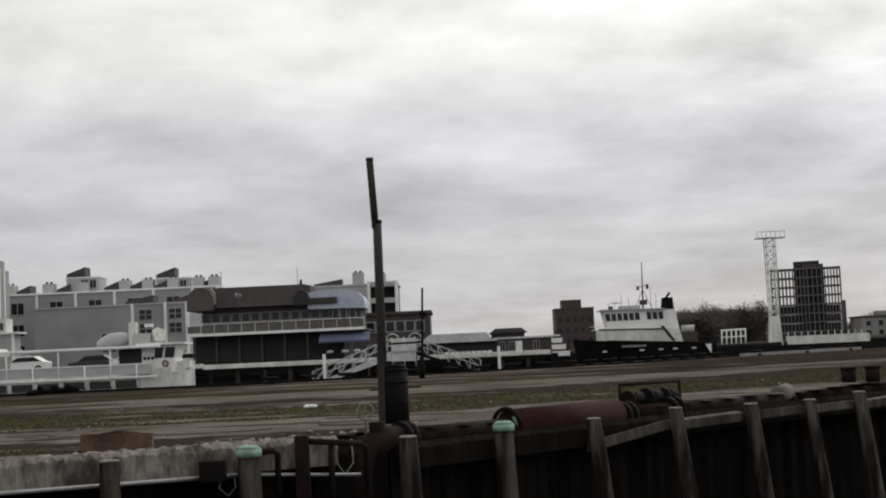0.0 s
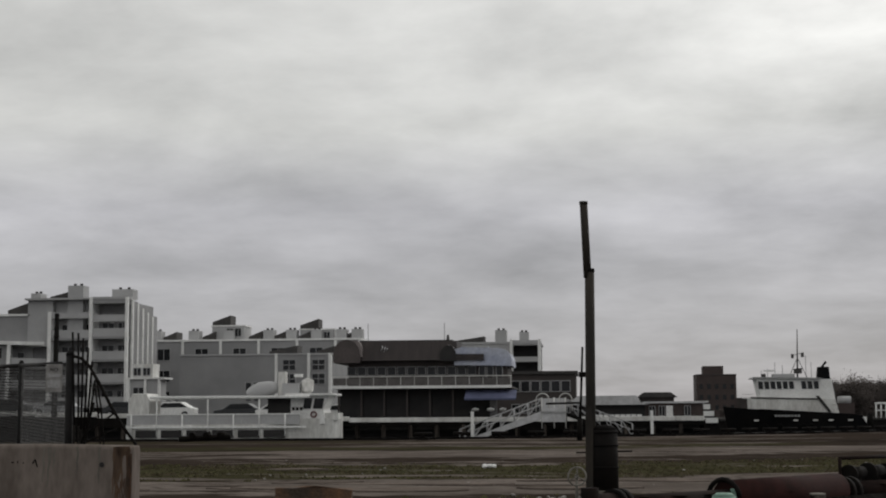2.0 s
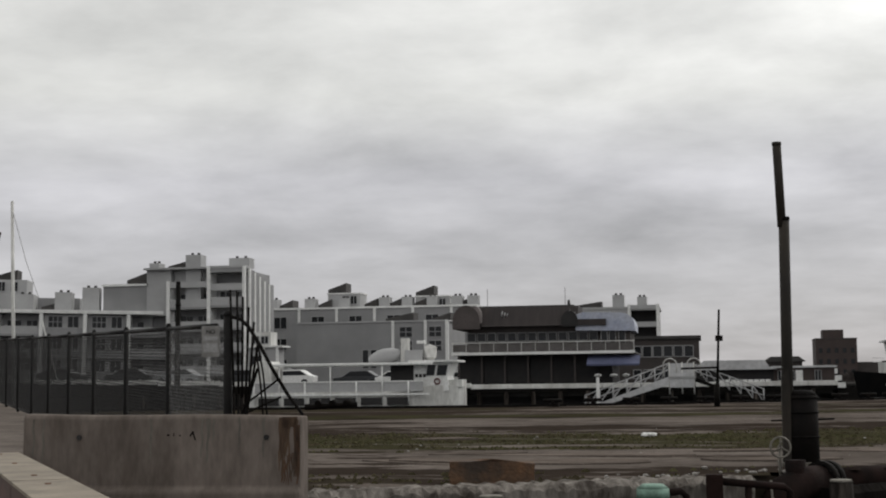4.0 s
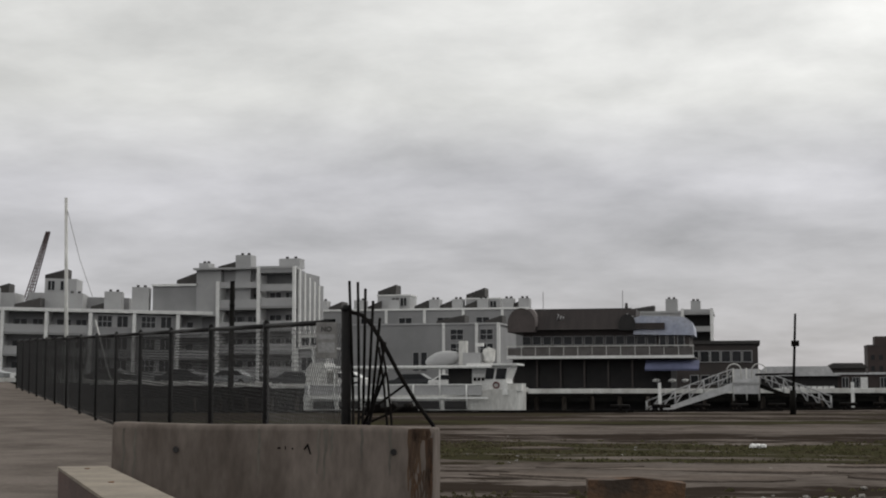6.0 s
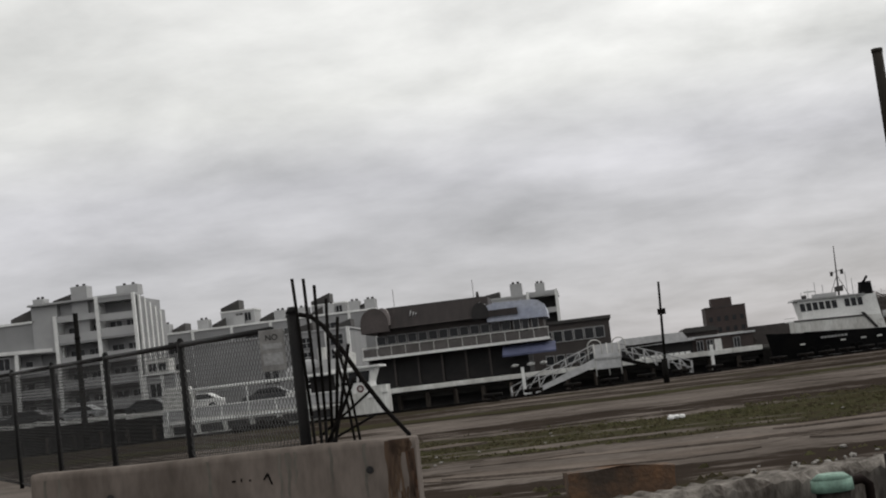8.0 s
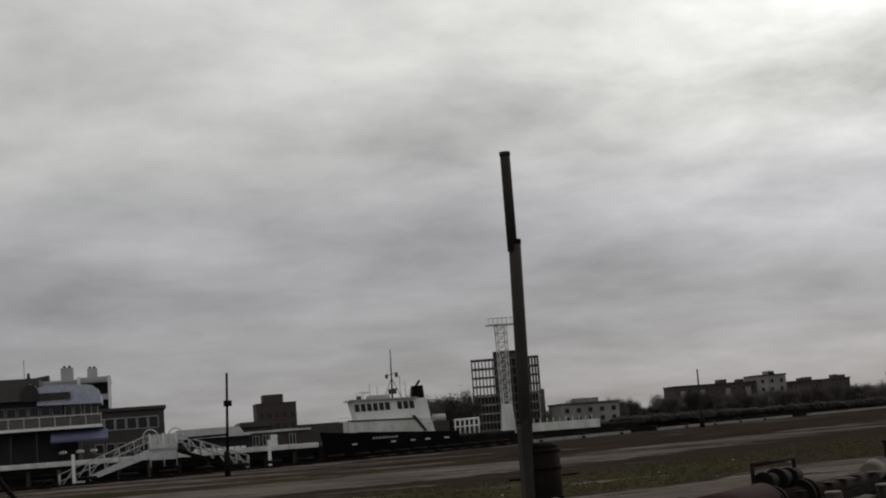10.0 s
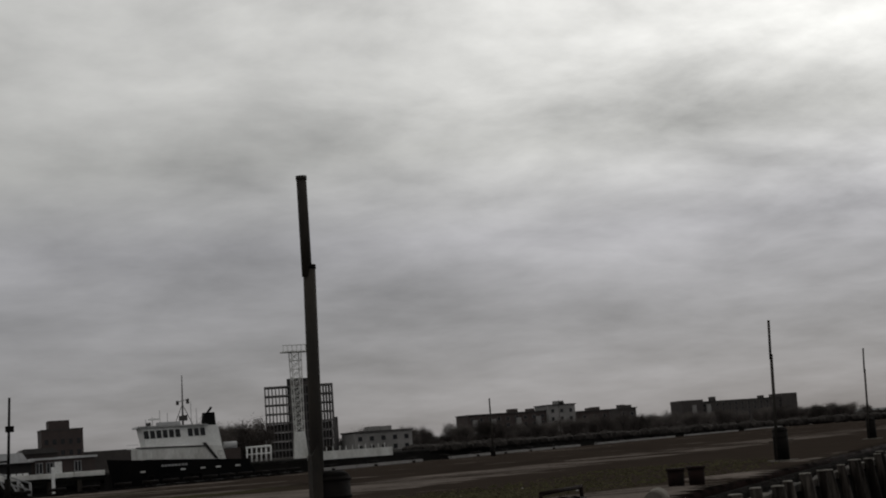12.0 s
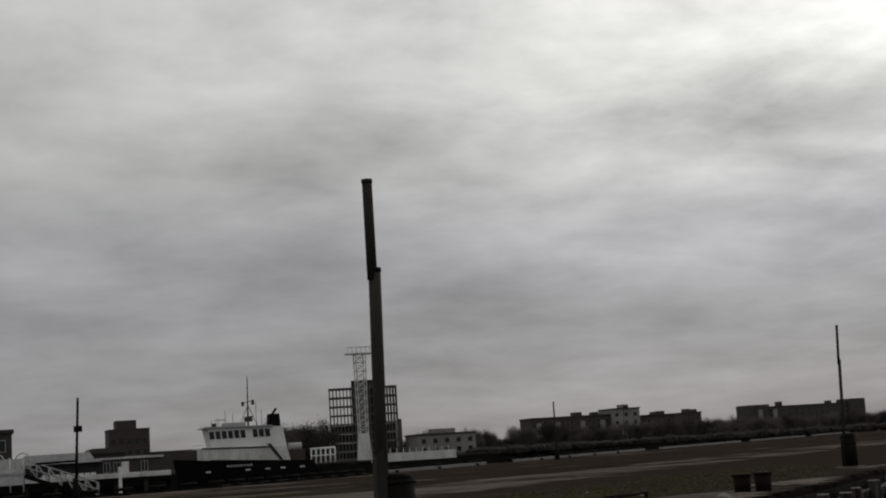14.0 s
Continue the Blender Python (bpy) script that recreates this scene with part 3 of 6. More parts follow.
def pile(x, y, top, r, lean=(0, 0), cap=None, group="mooring piles", label=""):
    th = thing("timber_pile", label or "weathered grey timber pile standing in the slip", "pile", pose(x, y, 0), group)
    z0, n = -3.4, 12
    b = B()
    rnd = random.Random(int(x * 100))
    rows = []
    for k in range(6):
        f = k / 5
        z = z0 + (top - z0) * f
        rr = r * (1.13 - 0.15 * f) * (0.93 if k == 5 else 1)
        cx, cy = lean[0] * (top - z), lean[1] * (top - z)
        rows.append([b.verts.new((cx + math.cos(6.2832 * i / n) * rr * rnd.uniform(0.94, 1.05), cy + math.sin(6.2832 * i / n) * rr * rnd.uniform(0.94, 1.05), z)) for i in range(n)])
    for k in range(5):
        for i in range(n):
            b.faces.new((rows[k][i], rows[k][(i + 1) % n], rows[k + 1][(i + 1) % n], rows[k + 1][i])).smooth = True
    b.faces.new(rows[0][::-1]), b.faces.new(rows[5])
    part("shaft", b, PILEWOOD, th)
    b = B()
    if cap:
        rod(b, (0, 0, top - 0.10), (0, 0, top + 0.01), r * 1.12, r * 1.08, 14)
        rod(b, (0, 0, top + 0.01), (0, 0, top + 0.06), r * 1.08, r * 0.7, 14)
        part("cap", b, VERDIGRIS, th, "green weathered copper cap")
    else:
        rod(b, (0, 0, top - 0.005), (0, 0, top + 0.022), r * 0.95, r * 0.85, 12)
        part("end_grain", b, WOODTOP, th, "pale weathered end grain")
    return th


LEAN = (N.x * 0.13, N.y * 0.13)
for x, y, top, r, cap in ((-5.74, 17.75, -0.11, 0.165, True), (-3.57, 18.92, -0.10, 0.15, False), (-1.81, 19.89, -0.08, 0.175, True), (0.42, 21.10, -0.07, 0.15, False), (1.92, 23.15, -0.05, 0.165, True)):
    pile(x, y, top, r, (0.02, -0.03), cap, label="green-capped timber pile at the pier edge" if cap else "")
ROW = [along(4.63, 0.31), along(6.98, 0.47), along(9.48, 0.58), along(11.6, 0.72), along(13.46, 0.9)]
ROW += [along(15.5 + i * 2.12, 0.9 + 0.08 * math.sin(i * 2.1)) for i in range(36)]
for i, (x, y, _) in enumerate(ROW):
    pile(x, y, -0.11 + 0.05 * math.sin(i * 1.7), 0.142 + 0.015 * math.sin(i * 3.3), LEAN)
for i in range(12):
    p, q = Vector(ROW[i]), Vector(ROW[i + 1])
    p.z, q.z = (-0.62, -0.36) if i == 0 else (-0.38, -0.35)
    off = N * -0.2
    solo("wale", rod(B(), p + off + (q - p) * 0.03, q + off - (q - p) * 0.03, 0.13, n=4), TIMBER, "rough grey timber beam bolted between the piles", "beam", group="wales", bevel=0.015)
b = B()
for i in range(12, 40):
    p, q = Vector(ROW[i]), Vector(ROW[i + 1])
    up_ = N * -0.2 - Vector((0, 0, 0.36))
    rod(b, p + up_, q + up_, 0.13, n=4)
solo("far_wales", b, TIMBER, "grey timber beams between the far piles", "beam", kind="stuff")
b = B()
rod(b, (-9.3, 15.98, -0.39), (-1.95, 20.02, -0.44), 0.032)
rod(b, (-1.95, 20.02, -0.44), (-0.30, 20.93, -0.58), 0.026)
solo("thin_pipe", b, GREYMETAL, "pale thin pipe under the concrete edge", "pipe")
bi = thing("iron_bracket", "rusty bent iron pipes and post at the pier edge", "bracket")
part("hook_pipe", tube(B(), [(-1.75, 20.0, -0.14), (-1.50, 20.13, -0.12), (-1.43, 20.16, -0.18), (-1.43, 20.16, -0.75)], 0.045), RUSTPIPE, bi)
part("rail_pipe", tube(B(), [(-1.1, 20.4, -0.02), (-0.27, 20.87, -0.12), (-0.2, 20.9, -0.18), (-0.2, 20.9, -0.9)], 0.045), RUSTPIPE, bi)
part("prop", rod(B(), (-0.7, 20.65, -0.1), (-0.7, 20.65, -0.9), 0.045), RUSTPIPE, bi)
part("post", box(B(), -1.2, -1.0, 20.3, 20.5, -0.9, 0.06), RUSTPIPE, bi, bevel=0.01)
part("box", box(B(), -2.48, -2.12, 19.62, 19.84, -0.50, -0.20), BLACKIRON, bi, "dark iron box", bevel=0.015)

for pts in ([(-0.62, 20.86, -0.02), (-0.66, 20.80, -0.35), (-0.52, 20.84, -0.56), (-0.40, 20.92, -0.40), (-0.42, 20.98, -0.05)], [(-2.20, 19.92, -0.42), (-2.24, 19.86, -0.60), (-2.12, 19.90, -0.72), (-2.02, 19.98, -0.60), (-2.05, 20.0, -0.42)]):
    solo("rope", tube(B(), pts, 0.013, 6), WOODTOP, "pale frayed rope hanging in a loop from the edge", "rope", group="ropes")

# pipe along the edge
PIPE = lambda s, z=0.12, out=-0.45: Vector(along(s - 0.25, out + 0.15, z - 0.27))
pl = thing("fuel_pipe", "rusty dark red steel pipeline lying along the pier edge", "pipeline")
b = B()
rod(b, PIPE(0.55), PIPE(3.35), 0.165, n=20)
part("pipe_run", b, RUSTPIPE, pl)
b = B()
pts = [PIPE(0.6), PIPE(0.2), PIPE(-0.12, 0.02), PIPE(-0.26, -0.10), PIPE(-0.34, -0.4), PIPE(-0.34, -1.0)]
tube(b, pts, 0.215, 18)
rod(b, PIPE(0.1, 0.1), PIPE(0.1, 0.42), 0.13, n=14)
part("elbow", b, RUSTPIPE, pl)
for s, r in ((0.62, 0.27), (0.75, 0.27), (6.55, 0.26), (6.75, 0.26), (8.1, 0.27), (8.35, 0.27), (12.7, 0.2)):
    b = B()
    rod(b, PIPE(s - 0.045), PIPE(s + 0.045), r, n=20)
    fl_ = part("flange", b, BLACKIRON, pl)
    for k in range(10):
        a = k * 0.628
        off = Vector((-N.x * math.cos(a), -N.y * math.cos(a), math.sin(a))) * (r - 0.035)
        part("bolt", rod(B(), PIPE(s - 0.08) + off, PIPE(s + 0.08) + off, 0.016, n=6), BLACKIRON, fl_)
b = B()
rod(b, PIPE(3.3, 0.14), PIPE(6.35, 0.16), 0.285, n=24)
part("sleeve", b, REDPIPE, pl, "fat dull red pipe sleeve")
b = B()
tube(b, [PIPE(3.22, 0.14) + Vector((-N.x * math.cos(a), -N.y * math.cos(a), math.sin(a))) * 0.3 for a in [radians(20 + k * 17) for k in range(10)]], 0.04)
part("collar", b, BLACKIRON, pl)
b = B()
rod(b, PIPE(3.3, 0.3, -0.3), PIPE(3.42, 0.02, -0.3), 0.07, n=10)
part("drain_cock", b, VERDIGRIS, pl, "green copper drain fitting")
b = B()
rod(b, PIPE(6.3), PIPE(12.9, 0.1), 0.17, n=20)
rod(b, PIPE(12.9, 0.08), PIPE(60, 0.05), 0.14, n=16)
part("pipe_run", b, RUSTPIPE, pl)
b = B()
rod(b, PIPE(12.35, 0.2), PIPE(12.75, 0.24), 0.19, 0.21, n=18)
part("end_sleeve", b, CONCRETE, pl, "pale lagged pipe joint")
for s in (1.8, 5.0, 9.5, 11.3, 15.0, 18.0, 22.0):
    b = B()
    box(b, -0.12, 0.12, -0.2, 0.2, -0.32, -0.13)
    o = part("saddle", b, DARKTIMBER, pl, at=PIPE(s, 0.0))
    o.rotation_euler = (0, 0, math.atan2(U.y, U.x))

mf = thing("valve_manifold", "rusty valve manifold under a square pipe guard", "valve")
MF = lambda s, z, out=-0.62: Vector(along(s, out, z))
b = B()
for p, q in ((MF(6.75, -0.05), MF(6.75, 0.40)), (MF(6.75, 0.40), MF(8.8, 0.40)), (MF(8.8, 0.40), MF(8.8, -0.05))):
    rod(b, p, q, 0.032, n=10)
part("guard", b, RUSTPIPE, mf)
for s, r in ((7.05, 0.15), (7.65, 0.17), (8.25, 0.15)):
    b = B()
    rod(b, MF(s, -0.2, -0.5), MF(s, 0.25, -0.5), r * 0.8, r * 0.55, 14)
    rod(b, MF(s - 0.2, 0.12, -0.5), MF(s + 0.2, 0.14, -0.5), r * 0.8, n=14)
    rod(b, MF(s - 0.24, 0.12, -0.5), MF(s - 0.18, 0.12, -0.5), r * 1.15, n=14)
    part("valve", b, BLACKIRON, mf)

for dx, dy in ((10.6, 34.8), (11.28, 35.15)):
    d = thing("bollard", "squat dark rusty iron bollard on the deck", "bollard", pose(dx, dy, 0), "pair of bollards")
    b = B()
    rod(b, (0, 0, -0.03), (0, 0, 0.34), 0.165, 0.18, 18)
    part("drum", b, RUSTPIPE, d)
    b = B()
    rod(b, (0, 0, 0.34), (0, 0, 0.39), 0.21, 0.20, 18)
    part("lip", b, RUSTPIPE, d)

# ---- tall poles in black drums along the edge ----
def tall_pole(x, y, slim=1.0, cut=0.0):
    th = thing("lamp_pole", "dark steel pole rising from a black iron drum", "pole", pose(x, y, 0), "poles along the pier")
    b = B()
    rod(b, (-0.075, 0.20, 0.0), (-0.05, 0.05, 3.42 - cut), 0.080 * slim, 0.074 * slim, 14)
    part("lower_tube", b, POLEMAT, th)
    b = B()
    rod(b, (-0.080, 0.05, 3.3 - cut), (-0.125, -0.11, 4.46 - cut), 0.062 * slim, 0.060 * slim, 14)
    rod(b, (-0.125, -0.11, 4.43 - cut), (-0.125, -0.11, 4.475 - cut), 0.066 * slim, 0.066 * slim, 14)
    part("upper_tube", b, POLEMAT, th)
    b = B()
    rod(b, (-0.05, 0.05, 3.39 - cut), (-0.05, 0.05, 3.44 - cut), 0.082 * slim, 0.078 * slim, 14)
    part("joint", b, BLACKIRON, th)
    if slim == 1.0:
        b = B()
        prism(b, [(-0.16, 0.03), (-0.05, 0.03), (-0.03, 1.05), (-0.05, 1.35), (-0.15, 1.2)], 0.06, 0.26)
        part("side_plate", b, POLEMAT, th)
    b = B()
    rod(b, (0.115, 0.25, -0.05), (0.115, 0.25, 0.95), 0.232, 0.226, 28)
    rod(b, (0.115, 0.25, 0.95), (0.115, 0.25, 1.02), 0.226, 0.15, 28)
    part("drum", b, BLACKIRON, th)
    for z in (0.36, 0.70, 0.90):
        b = B()
        rod(b, (0.115, 0.25, z), (0.115, 0.25, z + 0.03), 0.242, n=28)
        part("band", b, BLACKIRON, th)
    b = B()
    rod(b, (-0.30, 0.25, 0.60), (0.56, 0.25, 0.62), 0.014, n=6)
    part("cross_bar", b, BLACKIRON, th)
    b = B()
    box(b, -0.22, 0.48, -0.1, 0.6, -0.07, 0.03)
    part("foot", b, CONCRETE, th, "stained concrete foot")
    return th


tall_pole(0.025, 23.47)
b = B()
ring(b, (0, 0, 0), 0.13, 0.013, 1)
for a in (90, 210, 330):
    rod(b, (0, 0, 0), (0.125 * math.cos(radians(a)), 0, 0.125 * math.sin(radians(a))), 0.011, n=6)
rod(b, (0, 0.03, -0.4), (0, 0.03, 0), 0.022, n=8), rod(b, (0, 0, 0), (0, 0.05, 0), 0.03, n=8)
solo("hand_wheel", b, WOODTOP, "pale rusty valve wheel with three spokes", "wheel", pose(-0.25, 21.85, 0.31, 0, 0, 12))
for x, y, c in ((20.48, 46.35, 0.20), (40.4, 69.8, 0.0), (60.4, 93.1, 0.0)):
    tall_pole(x, y, 0.62, c)
for x, y, h in ((39.6, 119.3, 4.6), (134.0, 318.0, 9.1)):
    th = thing("thin_pole", "thin dark pole standing on the deck", "pole", pose(x, y, 0), "thin far poles")
    part("shaft", rod(B(), (0, 0, -0.05), (0, 0, h), 0.085, 0.06, 8), POLEMAT, th)
    part("drum", rod(B(), (0, 0, -0.05), (0, 0, 0.8), 0.2, 0.19, 12), BLACKIRON, th)

th = thing("crooked_post", "thin crooked dark post with a box near its head", "post", pose(-0.6, 72.6, 0))
part("shaft", rod(B(), (0, 0, -0.05), (0.2, 0, 4.45), 0.07, 0.05, 10), DARKTIMBER, th)
part("box", box(B(), 0.0, 0.34, -0.15, 0.15, 3.0, 3.25), BLACKIRON, th)
part("stub", rod(B(), (0, 0, -0.05), (0.02, 0, 1.05), 0.14, 0.13, 10), DARKTIMBER, th)
part("cross_arm", rod(B(), (-1.6, 0, 1.75), (0.1, 0, 1.78), 0.05, 0.05, 6), DARKTIMBER, th)

# ---- barrier, fence, rods ----
bar = thing("concrete_barrier", "stained concrete road barrier across the pier's mouth", "barrier", pose(-6.81, 17.2, 0))
b = B()
prof = [(-0.20, -0.03), (-0.20, 0.09), (-0.15, 0.14), (-0.14, 0.845), (-0.115, 0.88), (0.115, 0.88), (0.15, 0.845), (0.20, -0.03)]
cuts = (-1.475, -1.1, -0.6, -0.1, 0.4, 0.9, 1.3, 1.47, 1.545)
secs = [[b.verts.new((x + (0.012 * math.sin(z * 23) if abs(x) > 1.4 else 0), y, z + (0.008 * math.sin(x * 2.3) - 0.014 * x) * (z > 0.5))) for y, z in prof] for x in cuts]
for p_, q_ in zip(secs, secs[1:]):
    for i in range(8):
        b.faces.new((p_[i], p_[(i + 1) % 8], q_[(i + 1) % 8], q_[i]))
b.faces.new(secs[0][::-1]), b.faces.new(secs[-1])
part("body", b, BARRIER, bar, bevel=0.018)
for x in (-0.84, 1.19):
    part("lifting_hole", rod(B(), (x, -0.155, 0.65 - 0.006 * x), (x, -0.10, 0.65), 0.028, n=12), SHADEVOID, bar, "dark round lifting hole")
rnd = random.Random(8)
FY = lambda z: -0.15 + 0.0149 * (z - 0.14)


def streak(x, z1, z0, w, m, nm, label):
    """A thin run of rust down the barrier's face, ragged and tapering."""
    b = B()
    n = 9
    prev = None
    for k in range(n + 1):
        z = z1 + (z0 - z1) * k / n
        half = w * (0.35 + 0.65 * math.sin(math.pi * (0.25 + 0.7 * k / n))) * rnd.uniform(0.8, 1.15) / 2
        c = x + 0.006 * math.sin(k * 1.3 + x * 40) - 0.03 * max(0, k / n - 0.6)
        row = [b.verts.new((c - half, FY(z) - 0.003, z)), b.verts.new((min(c + half, 1.543), FY(z) - 0.003, z))]
        if prev:
            b.faces.new((prev[0], prev[1], row[1], row[0]))
        prev = row
    part(nm, b, m, bar, label)


for k in range(5):
    streak(1.38 + 0.03 * k, 0.85, rnd.uniform(0.70, 0.78), 0.05, STAIN, "rust_wash", "dark brown rust wash")
for k in range(7):
    streak(1.33 + 0.016 * k, 0.845, rnd.uniform(0.25, 0.6), rnd.uniform(0.016, 0.03), STAIN, "rust_run", "brown rust run")
for k in range(6):
    streak(1.485 + 0.010 * k, rnd.uniform(0.72, 0.84), rnd.uniform(0.16, 0.3), rnd.uniform(0.018, 0.03), RUSTEDGE, "rust_edge", "orange rusted edge")
for k in range(5):
    streak(1.36 + 0.025 * k, rnd.uniform(0.4, 0.5), rnd.uniform(0.15, 0.2), rnd.uniform(0.012, 0.022), RUSTEDGE, "rust_run", "orange rust run")
for k in range(9):
    streak(rnd.uniform(-1.45, 1.2), 0.845, rnd.uniform(0.3, 0.7), rnd.uniform(0.01, 0.03), GRIME, "damp_run", "dark damp run")
for x0, x1, z0, z1 in ((0.12, 0.15, 0.665, 0.68), (0.19, 0.20, 0.66, 0.69), (0.255, 0.27, 0.66, 0.675)):
    part("paint_mark", box(B(), x0, x1, FY(0.68) - 0.004, -0.13, z0, z1), BLACKIRON, bar)
part("paint_mark", rod(B(), (0.37, -0.145, 0.66), (0.40, -0.146, 0.70), 0.008, n=4), BLACKIRON, bar)
part("paint_mark", rod(B(), (0.40, -0.145, 0.71), (0.43, -0.146, 0.62), 0.008, n=4), BLACKIRON, bar)

fence = thing("chain_link_fence", "black chain-link fence along the walkway's edge", "fence")
BAY = 3.34
UP = lambda s: Vector((0, 0, rise(s)))


def mesh_bay(n_bay):
    b = B()
    pitch = 0.085
    k = int((BAY + 1.75) / pitch)
    for i in range(k):
        for sgn in (1, -1):
            u0 = -1.75 + i * pitch if sgn > 0 else i * pitch
            a, c = [u0, 0.05], [u0 + 1.75 * sgn, 1.80]
            # clip to the bay
            t0, t1 = 0.0, 1.0
            du = c[0] - a[0]
            for lim, sg in ((0.0, 1), (BAY, -1)):
                fa, fc = (a[0] - lim) * sg, (c[0] - lim) * sg
                if fa < 0 and fc < 0:
                    t0, t1 = 1, 0
                elif fa < 0:
                    t0 = max(t0, fa / (fa - fc))
                elif fc < 0:
                    t1 = min(t1, fa / (fa - fc))
            if t1 - t0 > 0.01:
                p = F0 + FD * (n_bay * BAY + a[0] + du * t0) + Vector((0, 0, 0.05 + 1.75 * t0)) + UP(n_bay * BAY + a[0] + du * t0)
                q = F0 + FD * (n_bay * BAY + a[0] + du * t1) + Vector((0, 0, 0.05 + 1.75 * t1)) + UP(n_bay * BAY + a[0] + du * t1)
                rod(b, p, q, 0.0032 if n_bay == 0 else 0.0036, n=3, caps=False)
    return b


NB = 14
for i in range(1, NB + 1):
    p = F0 + FD * (BAY * i) + UP(BAY * i)
    part("post", rod(B(), p - Vector((0, 0, 0.1)), p + Vector((0, 0, 1.86)), 0.037, n=10), FENCEMAT, fence)
    part("post_cap", rod(B(), p + Vector((0, 0, 1.86)), p + Vector((0, 0, 1.89)), 0.036, 0.02, 10), FENCEMAT, fence)
for i in range(NB):
    s0, s1 = BAY * i + (0.55 if i == 0 else 0), BAY * (i + 1)
    p, q = F0 + FD * s0 + UP(s0), F0 + FD * s1 + UP(s1)
    part("top_rail", rod(B(), p + Vector((0, 0, 1.82)), q + Vector((0, 0, 1.82)), 0.026, n=8), FENCEMAT, fence)
    part("bottom_wire", rod(B(), p + Vector((0, 0, 0.08)), q + Vector((0, 0, 0.08)), 0.010, n=6), FENCEMAT, fence)
    part("chain_link", mesh_bay(i), WIRE if i == 0 else FENCEMAT, fence, "bright wire mesh" if i == 0 else "")
p = F0
part("end_post", rod(B(), p, p + Vector((0, 0, 1.92)), 0.047, n=14), FENCEMAT, fence)
part("end_cap", rod(B(), p + Vector((0, 0, 1.92)), p + Vector((0, 0, 1.97)), 0.055, 0.03, 14), FENCEMAT, fence)

sign = thing("warning_sign", "white fence sign with a black warning in capitals", "sign", pose(-6.33, 17.42, 1.50, 90, 0, 0))
SB = mesh_of("board", box(B(), -0.11, 0.09, -0.02, 0.31, -0.008, 0.008), SIGNGREY)
part("board", SB, None, sign, bevel=0.004)
cu = bpy.data.curves.new("word", "FONT")
cu.body, cu.size, cu.extrude, cu.align_x = "NO", 0.065, 0.001, "CENTER"
cu.materials.append(BLACKIRON)
tx = new("word", cu)
tx.parent, tx.location = sign, (-0.01, 0.225, 0.0095)
for z0, z1 in ((0.155, 0.20), (0.03, 0.125)):
    part("text_block", box(B(), -0.09, 0.07, z0, z1, 0.0085, 0.0105), GREYMETAL, sign, "faded grey block of small print")

rods = thing("bent_rods", "fan of bent black steel rods behind the barrier", "rods", pose(-6.1, 17.42, 0))
for kf, (x0, z0, x1, z1) in enumerate(((0.02, 0.0, -0.025, 2.19), (0.05, 0.0, 0.075, 2.17), (0.06, 0.0, 0.165, 2.10), (0.07, 0.0, 0.255, 1.98), (0.075, 0.2, 0.335, 1.82), (0.08, 0.55, 0.40, 1.60), (0.07, 0.80, 0.42, 1.34))):
    x1 += 0.012 * kf
    part("rod", rod(B(), (x0, 0, z0), ((x0 + x1) / 2 + 0.012, 0.02 - 0.06 * kf, (z0 + z1) / 2), 0.013, n=8), BLACKIRON, rods)
    part("rod_tip", rod(B(), ((x0 + x1) / 2 + 0.012, 0.02 - 0.06 * kf, (z0 + z1) / 2), (x1, -0.12 * kf, z1), 0.013, n=8), BLACKIRON, rods)
for pts in ([(0.27, 1.62), (0.33, 1.3), (0.37, 0.9), (0.385, 0.0)], [(0.25, 1.58), (0.30, 1.2), (0.335, 0.8), (0.35, 0.0)]):
    b = B()
    tube(b, [(a, 0.02, c) for a, c in pts], 0.011)
    part("bent_rod", b, BLACKIRON, rods)
b = B()
pts = [(0.0, 1.90), (0.09, 1.875), (0.18, 1.79), (0.30, 1.60), (0.44, 1.34), (0.60, 1.08), (0.76, 0.87), (0.79, 0.0)]
tube(b, [(a, 0.0, c) for a, c in pts], 0.019, 10)
part("brace", b, BLACKIRON, rods, "slanting black brace bar")
part("rod", rod(B(), (0.05, 0.03, 0.92), (0.50, 0.03, 1.24), 0.011, n=6), BLACKIRON, rods)
part("rod", rod(B(), (0.08, 0.03, 0.86), (0.52, 0.03, 1.05), 0.011, n=6), BLACKIRON, rods)

# kerb beam along the walkway
kd = (K1 - K0).normalized()
ks = Vector((-kd.y, kd.x, 0))
kang = math.degrees(math.atan2(kd.y, kd.x))
kb = thing("timber_kerb", "heavy timber kerb beam with a faded tan top", "kerb", pose(K0.x, K0.y, 0, 0, 0, kang))
for i in range(8):
    part("beam", box(B(), i * 5.1, i * 5.1 + 5.07, -0.21, 0.21, 0.0, 0.49), KERBSIDE, kb, bevel=0.02)
    part("top_board", box(B(), i * 5.1 + 0.01, i * 5.1 + 5.06, -0.215, 0.215, 0.492, 0.515), KERBTOP, kb, "faded tan painted top board")
    for u in (0.5, 2.5, 4.5):
        part("bolt", rod(B(), (i * 5.1 + u, 0.0, 0.515), (i * 5.1 + u, 0, 0.522), 0.022, n=8), RUST, kb)
